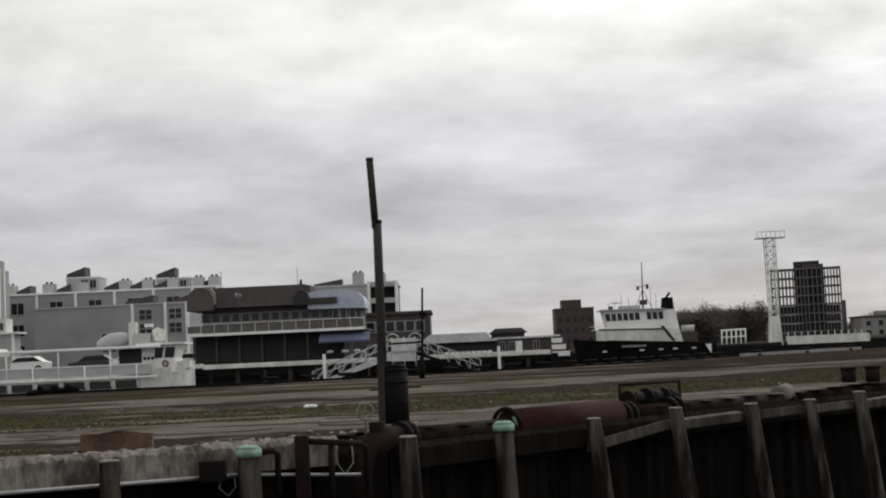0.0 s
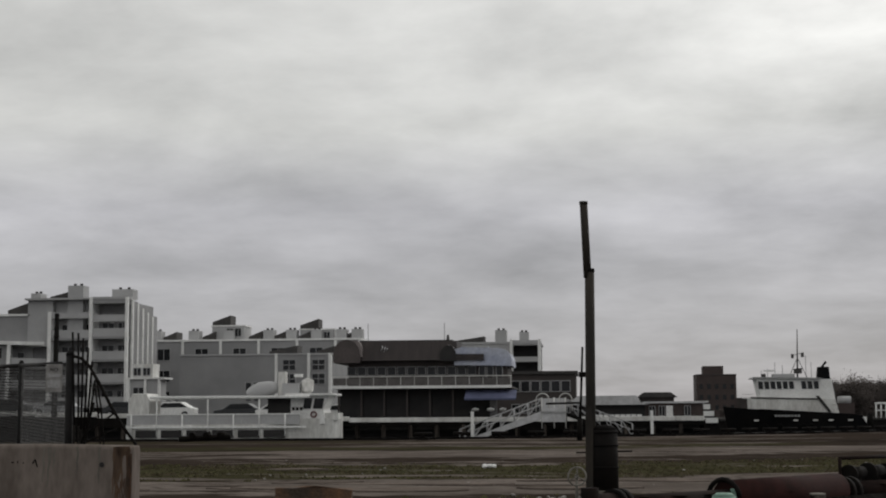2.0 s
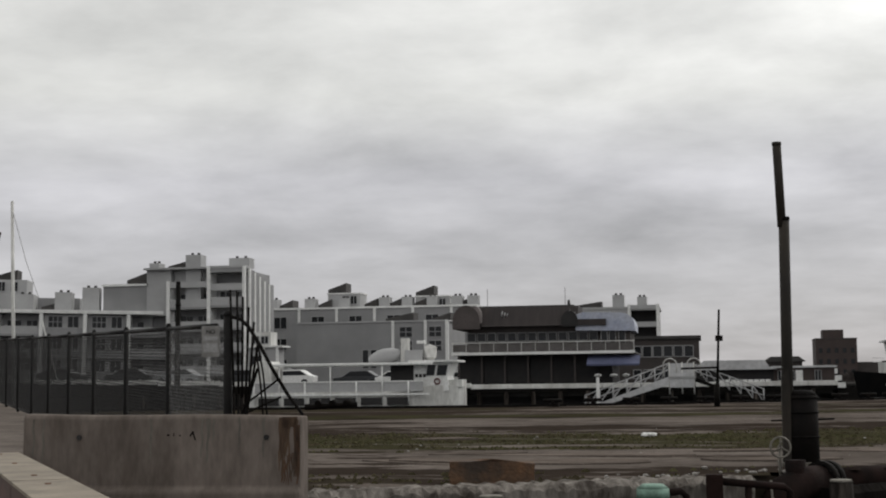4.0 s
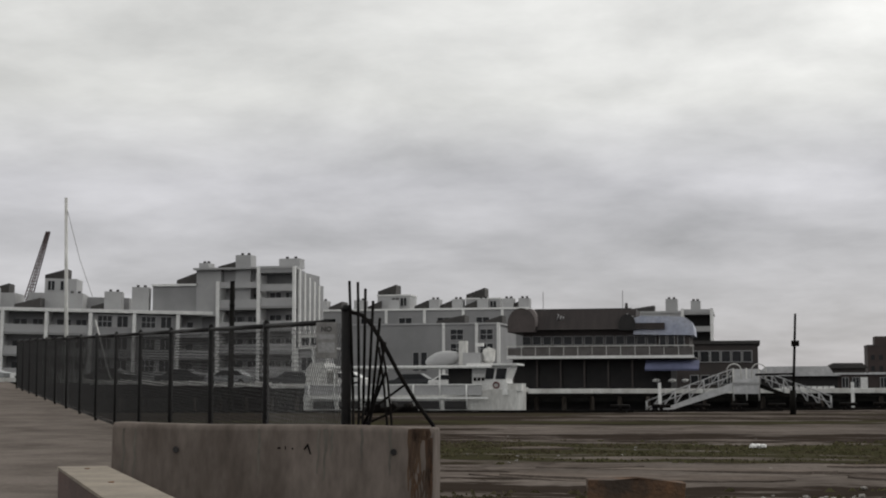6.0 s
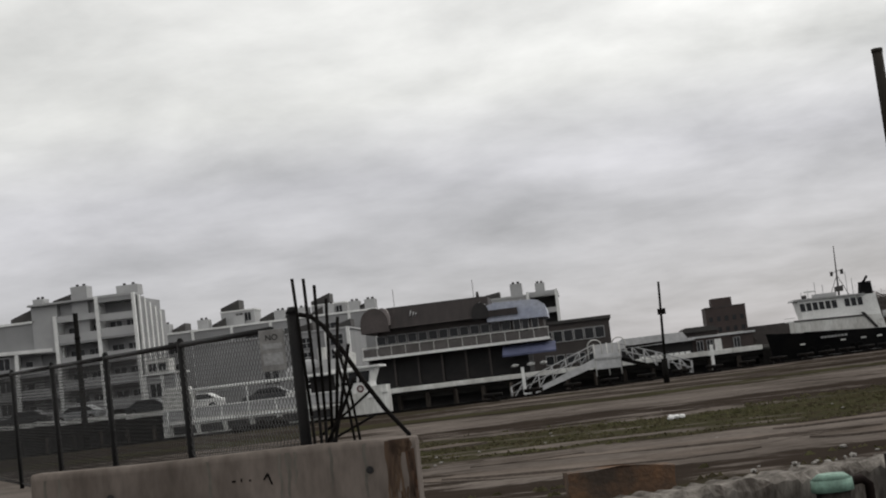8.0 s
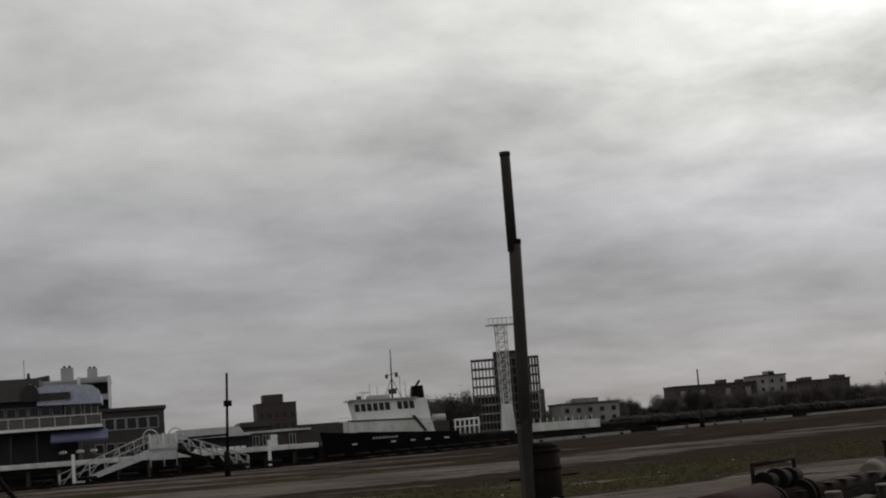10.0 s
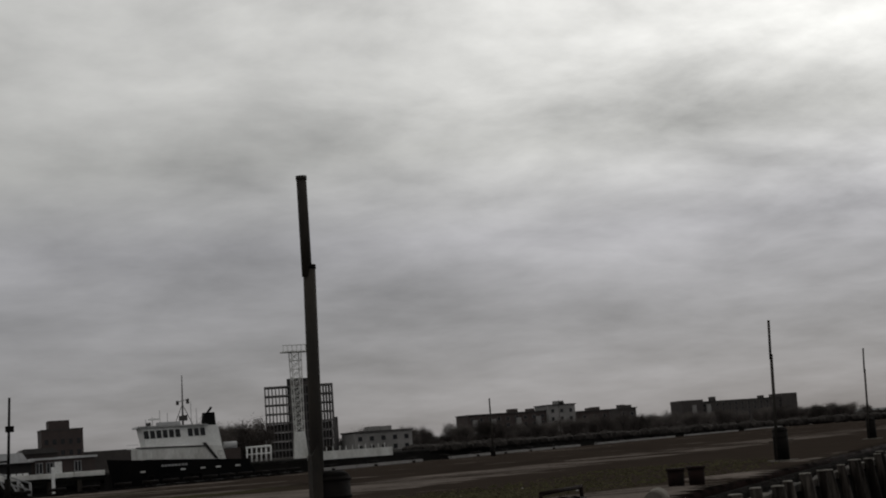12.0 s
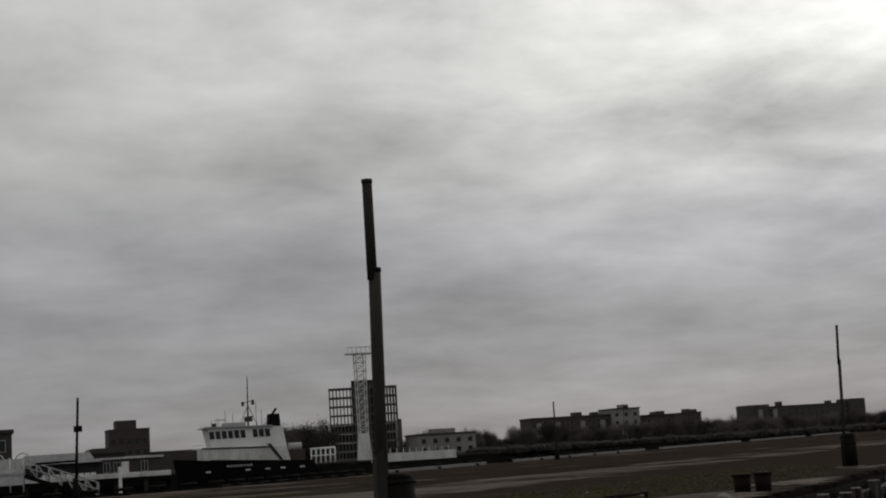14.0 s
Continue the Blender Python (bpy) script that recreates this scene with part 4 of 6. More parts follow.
for i, s in enumerate((44.5, 51.5, 59.0)):
    q = F0 + FD * s - Vector((FD.y, -FD.x, 0)) * 1.6
    th = thing("timber_block", "low red-brown timber kerb block beside the fence", "kerb", pose(q.x, q.y, rise(s), 0, 0, math.degrees(math.atan2(FD.y, FD.x))), "kerb blocks")
    part("beam", box(B(), -1.8, 1.8, -0.2, 0.2, 0, 0.42), KERBSIDE, th, bevel=0.02)
    part("top_board", box(B(), -1.8, 1.8, -0.2, 0.2, 0.422, 0.44), KERBTOP, th)

# ---- loose things on the deck ----
rnd = random.Random(11)


def lump(bm, c, s, seed):
    r = random.Random(seed)
    k = bmesh.ops.create_icosphere(bm, subdivisions=1, radius=1.0)
    for v in k["verts"]:
        v.co = Vector(c) + Vector((v.co.x * s[0], v.co.y * s[1], v.co.z * s[2])) * r.uniform(0.75, 1.2)


b = B()
box(b, -0.5, 0.5, -0.12, 0.22, -0.05, 0.25)
bmesh.ops.subdivide_edges(b, edges=b.edges[:], cuts=3)
for v in b.verts:
    v.co += Vector((0.03 * noise.noise(v.co * 6), 0.03 * noise.noise(v.co * 5 + Vector((3, 1, 2))), (0.05 * noise.noise(v.co * 4 + Vector((9, 0, 0))) - 0.06 * max(0, v.co.x)) * (v.co.z > 0)))
solo("rusty_box", b, RUSTEARTH, "rusty orange corroded steel box on the deck edge", "box", pose(-3.72, 20.1, 0, 0, 0, 8))
b = B()
for k in range(7):
    lump(b, (rnd.uniform(-0.12, 0.12), rnd.uniform(-0.1, 0.1), 0.04), (0.07, 0.06, 0.05), k)
solo("litter", b, WHITE, "crumpled white plastic litter on the deck", "litter", pose(-2.37, 34.65, 0.0))
for k in range(100):
    if k < 45:
        u = rnd.random()
        x, y = -2.2 + 2.5 * u + rnd.gauss(0, 0.25), 20.9 + 1.4 * u + rnd.gauss(0, 0.35)
        sz = rnd.uniform(0.015, 0.055)
    else:
        x, y = rnd.uniform(-9, 12), rnd.uniform(19, 42)
        sz = rnd.uniform(0.012, 0.04)
    if not inside(x, y, PIER):
        continue
    key = k % 7
    if ("stone", key) not in SHARED:
        b = B()
        lump(b, (0, 0, 0), (1, 0.8, 0.5), key)
        SHARED["stone", key] = mesh_of("stone", b, RUBBLE)
    o = solo("stone", SHARED["stone", key], None, "pale broken concrete rubble lying on the deck", "rubble", pose(x, y, sz * 0.25 - 0.01, 0, 0, rnd.uniform(0, 360)), "rubble")
    o.scale = (sz, sz, sz)
# raised broken slabs of the deck
rnd = random.Random(21)
for k in range(80):
    y = 18.5 + 45 * rnd.random() ** 1.5
    x = rnd.uniform(-12, 4 + (y - 20) * 0.8)
    w, d = rnd.uniform(0.5, 2.2), rnd.uniform(0.3, 0.9)
    if not all(inside(x + a, y + c, PIER) for a in (-w, w) for c in (-d - 0.6, d)):
        continue
    if turf_at(x, y) > 0.46 or y > 48:
        continue
    n = rnd.randint(9, 14)
    out = [(math.cos(6.283 * i / n + 0.3) * w * rnd.uniform(0.7, 1.1), math.sin(6.283 * i / n + 0.3) * d * rnd.uniform(0.7, 1.1)) for i in range(n)]
    o = part("slab", slab(B(), out, -0.06, rnd.uniform(0.010, 0.03)), SLABMAT, pier, at=(x, y, 0))
    o.rotation_euler = (radians(rnd.uniform(-1, 1)), radians(rnd.uniform(-1, 1)), rnd.uniform(-0.3, 0.3))
# timber along the far edge
FE = [(-40, 74.4), (-8, 77.0), (8, 90.4), (20, 103.9), (60, 148.8)]
st = thing("stringpiece", "dark squared timber along the pier's far edge", "kerb", kind="structure")
for (ax, ay), (bx, by) in zip(FE[:3], FE[1:4]):
    p, q = Vector((ax, ay, 0.0)), Vector((bx, by, 0.0))
    part("timber", rod(B(), p, q, 0.15, n=4), DARKTIMBER, st)
fk = thing("far_kerb", "pale worn concrete kerb along the pier's far edge", "kerb", kind="structure")
b = B()
box(b, 0, 5.9, -0.16, 0.16, -0.02, 0.2)
KB = mesh_of("kerb_block", b, FARCONC)
for k in range(42):
    if k % 7 == 3:
        continue
    o = part("kerb_block", KB, None, fk, at=along(76 + k * 6.0, -39.6))
    o.rotation_euler = (0, 0, math.atan2(U.y, U.x))
for k in range(26):
    seg = k % 3
    (ax, ay), (bx, by) = FE[seg % 3 + 1], FE[seg % 3 + 2]
    x, y = ax + (bx - ax) * (k / 26), ay + (by - ay) * (k / 26)
    th = thing("iron_cleat", "small dark iron cleat on the far edge", "cleat", pose(x - 0.5, y - 1.0, 0), "cleats")
    part("base", box(B(), -0.3, 0.3, -0.15, 0.15, -0.02, 0.12), BLACKIRON, th)
    part("horn", rod(B(), (-0.45, 0, 0.3), (0.45, 0, 0.3), 0.09, n=8), BLACKIRON, th)
    part("stem", rod(B(), (0, 0, 0.1), (0, 0, 0.3), 0.1, n=8), BLACKIRON, th)

# ---- far quay ----
quay = thing("quay", "far quay with a white edge wall on dark piles", "quay", kind="structure")
part("ground", slab(B(), [(-900, 112.5), (8.2, 112.5), (8.2, 165), (38, 186), (120, 250), (900, 560), (2400, 1300), (2400, 3400), (-2400, 3400), (-2400, 112.5)], 0.2, 0.7), ASPHALT, quay)
QZ = lambda x: 0.022 * max(0.0, -18 - x)
for k in range(20):
    x0 = -86 + k * 4.85
    part("edge_wall", box(B(), x0, min(8.2, x0 + 4.82), 112.0, 112.45, 0.76 + QZ(x0), 1.10 + QZ(x0)), DIRTYWHITE, quay, bevel=0.03)
    part("edge_beam", box(B(), x0, min(8.2, x0 + 4.85), 112.1, 112.5, 0.45, 0.80 + QZ(x0)), DARKTIMBER, quay)
for k in range(47):
    part("pile", rod(B(), (-85.5 + k * 2.0, 112.2, -3.4), (-85.5 + k * 2.0, 112.2, 0.55), 0.2, 0.17, 8), PILEWOOD, quay)
part("raised_ground", slab(B(), [(-300, 112.5), (-18, 112.5), (-18, 300), (-300, 300)], 0.3, 0.71), ASPHALT, quay)
for v in quay.children[-1].data.vertices:
    if v.co.z > 0.5:
        v.co.z += QZ(v.co.x)
# dark sheet behind the piles, standing for the shade under the quay
part("under_wall", box(B(), -900, 7.9, 114.0, 114.3, -3.4, 0.2), SHADEVOID, quay)
part("shore_wall", slab(B(), [(8.2, 112.5), (8.2, 165), (38, 186), (120, 250), (900, 560), (898, 562), (118, 252), (36, 188), (7.9, 165.2), (7.9, 112.5)], -3.4, 0.5), DARKTIMBER, quay)


def block(parent, name, x0, x1, y0, y1, z0, z1, m, label=""):
    return part(name, box(B(), x0, x1, y0, y1, z0, z1), m, parent, label)


def skylight(parent, x0, x1, z, h, y=0.5, d=3.0, flip=False):
    """A dark wedge roof light."""
    o = [(x0, z), (x1, z), (x1, z + h)] + [(x0, z + h * 0.35)]
    if flip:
        o = [(x0, z), (x1, z), (x1, z + h * 0.35), (x0, z + h)]
    part("roof_light", prism(B(), o, y, y + d), DARKROOF, parent, "dark sloped roof light")


def chimney(parent, x0, x1, z0, z1, y=0.8, d=2.0):
    c = part("chimney", box(B(), x0, x1, y, y + d, z0, z1), LIGHTGREY, parent)
    w = x1 - x0
    for k in (0.28, 0.7):
        part("flue", rod(B(), (x0 + w * k, y + d / 2, z1), (x0 + w * k, y + d / 2, z1 + 0.3), 0.18, n=8), DARKROOF, c)


def bay(parent, x0, x1, z0, floors, fh, deep=2.2, glazed=False, y=0.0, top_open=True):
    """A stack of recessed balconies between two white piers, or of glazed bays."""
    w = x1 - x0
    for k in range(floors):
        z = z0 + k * fh
        part("floor_edge", box(B(), x0, x1, y - 0.02, y + deep, z - 0.16, z + 0.1), GREYWALL, parent)
        if not glazed:
            part("balcony", box(B(), x0 + 0.05, x1 - 0.05, y, y + 0.12, z + 0.1, z + fh * 0.40), LIGHTGREY, parent)
        else:
            part("spandrel", box(B(), x0 + 0.05, x1 - 0.05, y + 0.25, y + deep, z + 0.1, z + fh * 0.34), GREYWALL, parent)
        part("back_wall", box(B(), x0, x1, y + (0.4 if glazed else deep), y + deep + 0.2, z + 0.1, z + fh - 0.16), GREYWALL if (k + int(x0)) % 3 else LIGHTGREY, parent)
        window(parent, x0 + w * 0.3, z + (fh * 0.36 if glazed else 0.45), w * 0.34, fh * 0.5, y=y + (0.38 if glazed else deep - 0.02), bars=2 if glazed else 1, rows=1 if glazed else 0)
        window(parent, x0 + w * 0.74, z + (fh * 0.36 if glazed else 0.15), w * 0.26, fh * (0.5 if glazed else 0.62), y=y + (0.38 if glazed else deep - 0.02), bars=1)


def column(parent, x, z0, z1, y=-0.14, w=0.42, d=2.6):
    part("column", box(B(), x - w / 2, x + w / 2, y, y + d, z0, z1), WHITE, parent, "white full-height pier")


# tall stepped apartment block
ap = thing("apartment_block", "pale grey stepped five-storey apartment block with white piers", "apartment block", pose(-62, 170, 0))
block(ap, "wall", -9.2, -3.6, 2.2, 14, 0.7, 13.2, LIGHTGREY)
block(ap, "wall", -3.9, 0.5, 2.4, 14, 0.7, 15.0, GREYWALL)
block(ap, "wall", -0.6, 8.0, 2.4, 12, 0.7, 14.9, GREYWALL)
block(ap, "roof", -9.3, -3.5, 0.6, 14, 13.2, 13.45, WHITE)
block(ap, "roof", -3.9, 4.0, 0.0, 8, 15.0, 15.22, LIGHTGREY)
block(ap, "roof", 4.0, 8.5, -0.1, 3.0, 15.0, 15.28, LIGHTGREY)
block(ap, "wall", -9.2, -3.6, 0.8, 2.2, 9.6, 13.2, GREYWALL)
block(ap, "wall", -3.7, -0.7, 0.6, 2.4, 9.6, 15.0, LIGHTGREY)
for x in (-0.8, 4.15):
    column(ap, x, 0.7, 15.25 if x > 0 else 13.6)
column(ap, 8.4, 0.7, 15.2, w=0.32, d=0.5)
bay(ap, -0.6, 3.95, 2.6, 4, 2.6)
block(ap, "parapet", -0.7, 4.1, -0.05, 0.12, 12.8, 13.5, LIGHTGREY)
block(ap, "wall", -0.6, 3.95, 1.4, 2.4, 13.0, 15.0, LIGHTGREY)
bay(ap, 4.35, 8.3, 2.6, 4, 2.65)
block(ap, "balcony", 4.35, 8.3, 0, 0.15, 12.4, 13.2, LIGHTGREY)
block(ap, "soffit", 4.3, 8.4, -0.05, 2.4, 14.5, 15.0, GREYWALL)
# solid near-black box: shade under the balconies painted as its colour
block(ap, "ground_floor", -9.2, 8.4, 1.2, 2.4, 0.7, 2.4, SHADEVOID)
for k in range(5):
    block(ap, "side_wall", 8.0, 8.55 - k * 0.06, 1.6 + k * 2.2, 3.9 + k * 2.2, 0.7, 14.9 - k * 0.3, GREYWALL)
    part("column", box(B(), 8.5 - k * 0.06, 8.72 - k * 0.06, 1.3 + k * 2.2, 1.8 + k * 2.2, 0.7, 15.0 - k * 0.35), WHITE, ap)
chimney(ap, -4.1, -2.9, 13.2, 16.0, y=2.5)
chimney(ap, 1.1, 2.95, 11.2, 16.7, y=0.6)
chimney(ap, 5.8, 8.3, 15.2, 16.35, y=2.5)
skylight(ap, -6.7, -3.9, 13.45, 1.5, y=2)
skylight(ap, -1.9, 1.1, 15.2, 1.15, y=3)

# long low wing
lw = thing("apartment_wing", "long pale grey three-storey apartment wing with white piers", "apartment block", pose(-62.9, 171.0, -0.25, 0, 1.3, 15))
kinds = (False, True, True, False, False, True, False, False, True)
for k in range(9):
    x1 = -k * 5.05
    x0 = x1 - 5.05
    column(lw, x1, 0.7, 10.2)
    bay(lw, x0 + 0.2, x1 - 0.2, 2.3, 3, 2.55, glazed=kinds[k])
block(lw, "roof", -45.6, 0.3, -0.2, 14, 9.95, 10.35, WHITE)
block(lw, "wall", -45.6, -0.2, 2.5, 14, 0.7, 9.95, GREYWALL)
# the wing's shaded ground floor, its gloom held by the colour
block(lw, "ground_floor", -45.5, 0, 1.6, 2.5, 0.7, 2.1, SHADEVOID)
for x, h in ((-2.0, 1.0), (-13.0, 1.6), (-9.8, 2.2), (-17.5, 1.3), (-27.5, 1.8), (-31.0, 1.4), (-38, 1.6)):
    chimney(lw, x - 1.0, x + 1.0, 10.35, 10.35 + h + 0.6, y=2.0)
for x0, x1, h in ((-6.9, -4.2, 1.2), (-15.6, -12.8, 1.2), (-24.5, -21.5, 1.3), (-35.5, -32, 1.3), (-42, -40, 1.2)):
    skylight(lw, x0, x1, 10.35, h, y=2.4)
block(lw, "penthouse", -23.5, -17.2, 5, 10, 10.35, 12.4, LIGHTGREY)
block(lw, "penthouse", -21.8, -18.0, 6, 10, 12.4, 14.2, LIGHTGREY)
skylight(lw, -21.8, -19.2, 14.2, 1.2, y=6)
for x in (-21.0, -19.5):
    window(lw, x, 12.8, 0.8, 1.1, y=5.98)
block(lw, "penthouse", -46, -25, 5, 10, 10.35, 12.3, LIGHTGREY)
block(lw, "penthouse", -16.5, -11.5, 5, 10, 10.35, 12.0, GREYWALL)
block(lw, "penthouse", -37.5, -29.5, 6, 10, 12.3, 14.2, GREYWALL)
skylight(lw, -36.8, -33.0, 14.2, 1.5, y=6.5)
skylight(lw, -28.5, -26.0, 12.3, 1.2, y=6)
skylight(lw, -44.5, -41.5, 12.3, 1.4, y=6)
chimney(lw, -40.0, -38.2, 12.3, 14.0, y=6)
chimney(lw, -31.2, -29.8, 14.2, 15.2, y=7)
for x in (-44, -41.5, -39, -28):
    window(lw, x, 10.9, 0.9, 1.0, y=4.98)
for x in (-36, -34, -32):
    window(lw, x, 12.9, 0.9, 1.0, y=5.98)

# rear wing with pop-up studios
rw = thing("rear_apartment_wing", "pale grey rear apartment wing with rooftop studios", "apartment block", pose(-46, 198, 0))
block(rw, "wall", -14, 15.5, 0, 12, 0.7, 11.4, GREYWALL)
block(rw, "roof", -14.1, 15.6, -0.15, 12, 11.4, 11.65, WHITE)
for x in (-13.9, -8.6, -3.4, 1.8, 7.0, 12.2, 15.5):
    column(rw, x, 0.7, 11.6, d=0.5, w=0.35)
for x in (-11.2, -6.0, -0.8, 4.4, 9.6):
    for z in (3.2, 6.0, 8.9):
        window(rw, x, z, 1.7, 1.5, bars=1)
for x in (-12.6, -7.4, -2.6, 2.9, 6.0, 9.4, 12.8, 14.9):
    chimney(rw, x - 0.7, x + 0.7, 11.65, 12.9, y=1.0)
for x in (-10.8, -5.4, 1.0, 4.4, 7.9, 14.0):
    skylight(rw, x - 0.9, x + 0.9, 11.65, 1.15, y=1.5)
for x0, x1, z in ((-5.1, -0.6, 13.5), (7.0, 11.6, 12.9)):
    block(rw, "studio", x0, x1, 2.0, 6, 11.65, z, LIGHTGREY)
    block(rw, "studio_roof", x0 - 0.1, x1 + 0.1, 1.9, 6.1, z, z + 0.16, WHITE)
    skylight(rw, x0, x0 + 2.5, z + 0.16, 1.35, y=2.2)
    for k in (0.55, 0.8):
        window(rw, x0 + (x1 - x0) * k, z - 1.35, 0.8, 1.05, y=1.98)

# blank grey wall with two glazed bays
gb = thing("grey_hall", "plain grey hall with white piers and few windows", "building", pose(-40, 180, 0))
block(gb, "wall", -10.0, 8.6, 0, 14, 0.7, 8.7, GREYWALL)
block(gb, "roof", -10.0, 8.8, -0.1, 14, 8.7, 8.9, LIGHTGREY)
for x in (2.0, 6.0, 8.6):
    column(gb, x, 0.7, 8.9, d=0.6, w=0.35)
for x in (3.6, 7.2):
    for z in (2.6, 5.2, 6.9):
        window(gb, x, z, 1.5, 1.2, bars=1, rows=1)
window(gb, -1.4, 3.2, 0.7, 2.2, bars=0)
window(gb, -0.4, 3.2, 0.7, 2.2, bars=0)
skylight(gb, 0.5, 4.0, 8.9, 1.1, y=3)
skylight(gb, 6.5, 8.6, 8.9, 1.0, y=3)
block(gb, "stair", -14.5, -10, -1.0, 3, 0.7, 2.6, SHADEVOID)
part("ramp", prism(B(), [(-15.5, 5.6), (-14.9, 6.1), (-9.8, 2.6), (-10.2, 1.9)], -1.2, 1.0), LIGHTGREY, gb)

# low white porch in front of the tall block
pc = thing("porch", "low white entrance porch with a stepped roof", "porch", pose(-50.2, 166, 0))
block(pc, "wall", -1.7, 1.7, 0, 3, 0.7, 5.6, LIGHTGREY)
block(pc, "upper_wall", -1.5, 0.9, 0.4, 3, 5.6, 7.3, DIRTYWHITE)
block(pc, "roof", -1.9, 2.4, -0.3, 3.2, 5.55, 5.75, WHITE)
for x in (-1.7, 0.2, 1.8):
    column(pc, x, 0.7, 5.6, y=-0.3, w=0.28, d=0.3)
for x in (-0.9, 0.2):
    window(pc, x, 6.0, 0.8, 0.8, y=0.38)
window(pc, -0.6, 3.2, 1.2, 1.4)

# restaurant on the quay
rs = thing("restaurant", "dark two-storey quayside restaurant with a brown barrel roof", "restaurant", pose(-15, 130, 0))
# ground wall and panes coloured near-black for the shade below the deck
block(rs, "ground_wall", -7.0, 6.2, 1.2, 12, 0.7, 3.6, SHADEVOID)
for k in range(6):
    part("ground_pane", box(B(), -6.8 + k * 2.0, -5.0 + k * 2.0, 1.05, 1.15, 1.0, 3.3), SHADEVOID, rs)
    part("ground_post", box(B(), -7.0 + k * 2.0, -6.85 + k * 2.0, 0.1, 0.25, 0.7, 3.6), BROWNWALL, rs)
block(rs, "deck", -7.4, 8.2, -0.5, 12, 3.6, 3.74, DARKROOF)
block(rs, "deck_edge", -7.4, 8.2, -0.62, -0.5, 3.6, 3.84, WHITE)
block(rs, "upper_wall", -6.2, 6.0, 1.0, 12, 3.74, 6.3, BROWNWALL)
for k in range(14):
    x = -6.5 + k * 0.88
    if k < 13:
        window(rs, x + 0.6, 4.82, 0.66, 0.66, y=0.98, bars=0, frame_mat=GREYWALL)
for k in range(14):
    part("rail_post", box(B(), -7.36 + k * 1.19, -7.31 + k * 1.19, -0.58, -0.52, 3.84, 4.62), DIRTYWHITE, rs)
block(rs, "top_rail", -7.4, 8.2, -0.6, -0.5, 4.6, 4.68, DIRTYWHITE)
part("rail_screen", box(B(), -7.3, 8.1, -0.53, -0.515, 3.9, 4.5), SCREEN, rs, "smoky rail screen")


def barrel(x0, x1, y0, y1, z, h, n=12):
    o = [(x0, z)] + [(x0 + (x1 - x0) * (0.5 - 0.5 * math.cos(math.pi * i / n)), z + 0.35 * h + 0.65 * h * math.sin(math.pi * i / n)) for i in range(n + 1)] + [(x1, z)]
    return prism(B(), o, y0, y1)


part("barrel_end", barrel(-7.35, -5.0, -0.3, 8, 5.85, 2.05), BARRELROOF, rs)
part("barrel_band", barrel(-6.1, -4.85, -0.2, 8, 6.35, 1.5), PALEBAND, rs, "pale curved roof edge")
b = B()
prism(b, [(0.0, 6.05), (0.1, 6.15), (0.9, 7.75), (6, 7.75), (6, 6.05)], -5.2, 3.4)
for v in b.verts:
    x, y, z = v.co
    v.co = (y, x, z)
part("mansard", b, BROWNROOF, rs)
part("roof_ridge", box(B(), -5.2, 3.0, 0.9, 3, 7.75, 7.84), DARKROOF, rs)
part("dormer", barrel(2.0, 3.4, -0.05, 4, 5.95, 1.35), SHADEVOID, rs, "dark arched dormer")
part("fascia", box(B(), 3.3, 5.8, -0.02, 0.5, 6.0, 6.55), BROWNROOF, rs)
arc = [(7.0 + 1.2 * math.sin(math.pi / 2 * i / 8), 5.9 + 1.15 * math.cos(math.pi / 2 * i / 8)) for i in range(9)]
part("blue_roof", prism(B(), [(3.2, 5.6), (3.2, 6.95), (3.9, 7.15)] + arc + [(8.2, 5.5)], 0.2, 7.0), BLUEROOF, rs, "pale blue curved metal roof")
for x in (3.9, 5.0, 6.1, 7.0, 7.55, 7.95):
    zt = 7.16 if x < 7.0 else 5.9 + 1.15 * math.sqrt(max(0.0, 1 - ((x - 7.0) / 1.2) ** 2)) + 0.02
    part("roof_seam", box(B(), x, x + 0.05, 0.18, 7.0, zt - 0.05, zt), BLUEROOF, rs)
block(rs, "side_bay", 5.4, 7.8, 0.6, 8, 3.74, 6.0, BROWNWALL)
for x in (5.6, 6.3, 7.1):
    window(rs, x, 4.5, 0.5, 1.1, y=0.58, bars=0)
b = B()
prism(b, [(-0.6, 2.55), (-0.6, 2.7), (1.2, 3.45), (1.2, 3.3)], 4.2, 8.6)
for v in b.verts:
    x, y, z = v.co
    v.co = (y, x - 0.9, z)
part("awning", b, BLUECLOTH, rs, "blue cloth awning")
# small white lumps added in place of the white signs below the awning
for x in (5.1, 6.4, 7.4):
    b = B()
    lump(b, (x, -0.8, 1.75), (0.34, 0.3, 0.16), int(x * 10))
    part("sunshade", b, WHITE, rs, "small white patch below the awning")
for x in (-3.2, 2.6):
    b = B()
    for k in range(3):
        rod(b, (x + k * 0.22, -0.06 + 0.5, 6.9 - 0.1 * (k % 2)), (x + k * 0.22 + 0.12, 0.42, 7.35 - 0.1 * k), 0.05, n=6)
    part("roof_emblem", b, LIGHTGREY, rs, "pale scroll emblem on the roof")
part("roof_vent", rod(B(), (2.55, 1.5, 7.7), (2.55, 1.5, 8.3), 0.16, 0.1, 8), DARKROOF, rs)
for x in (-4.6, 2.2):
    part("aerial", rod(B(), (x, 2.0, 7.7), (x, 2.0, 9.4), 0.03, n=5), GREYMETAL, rs)

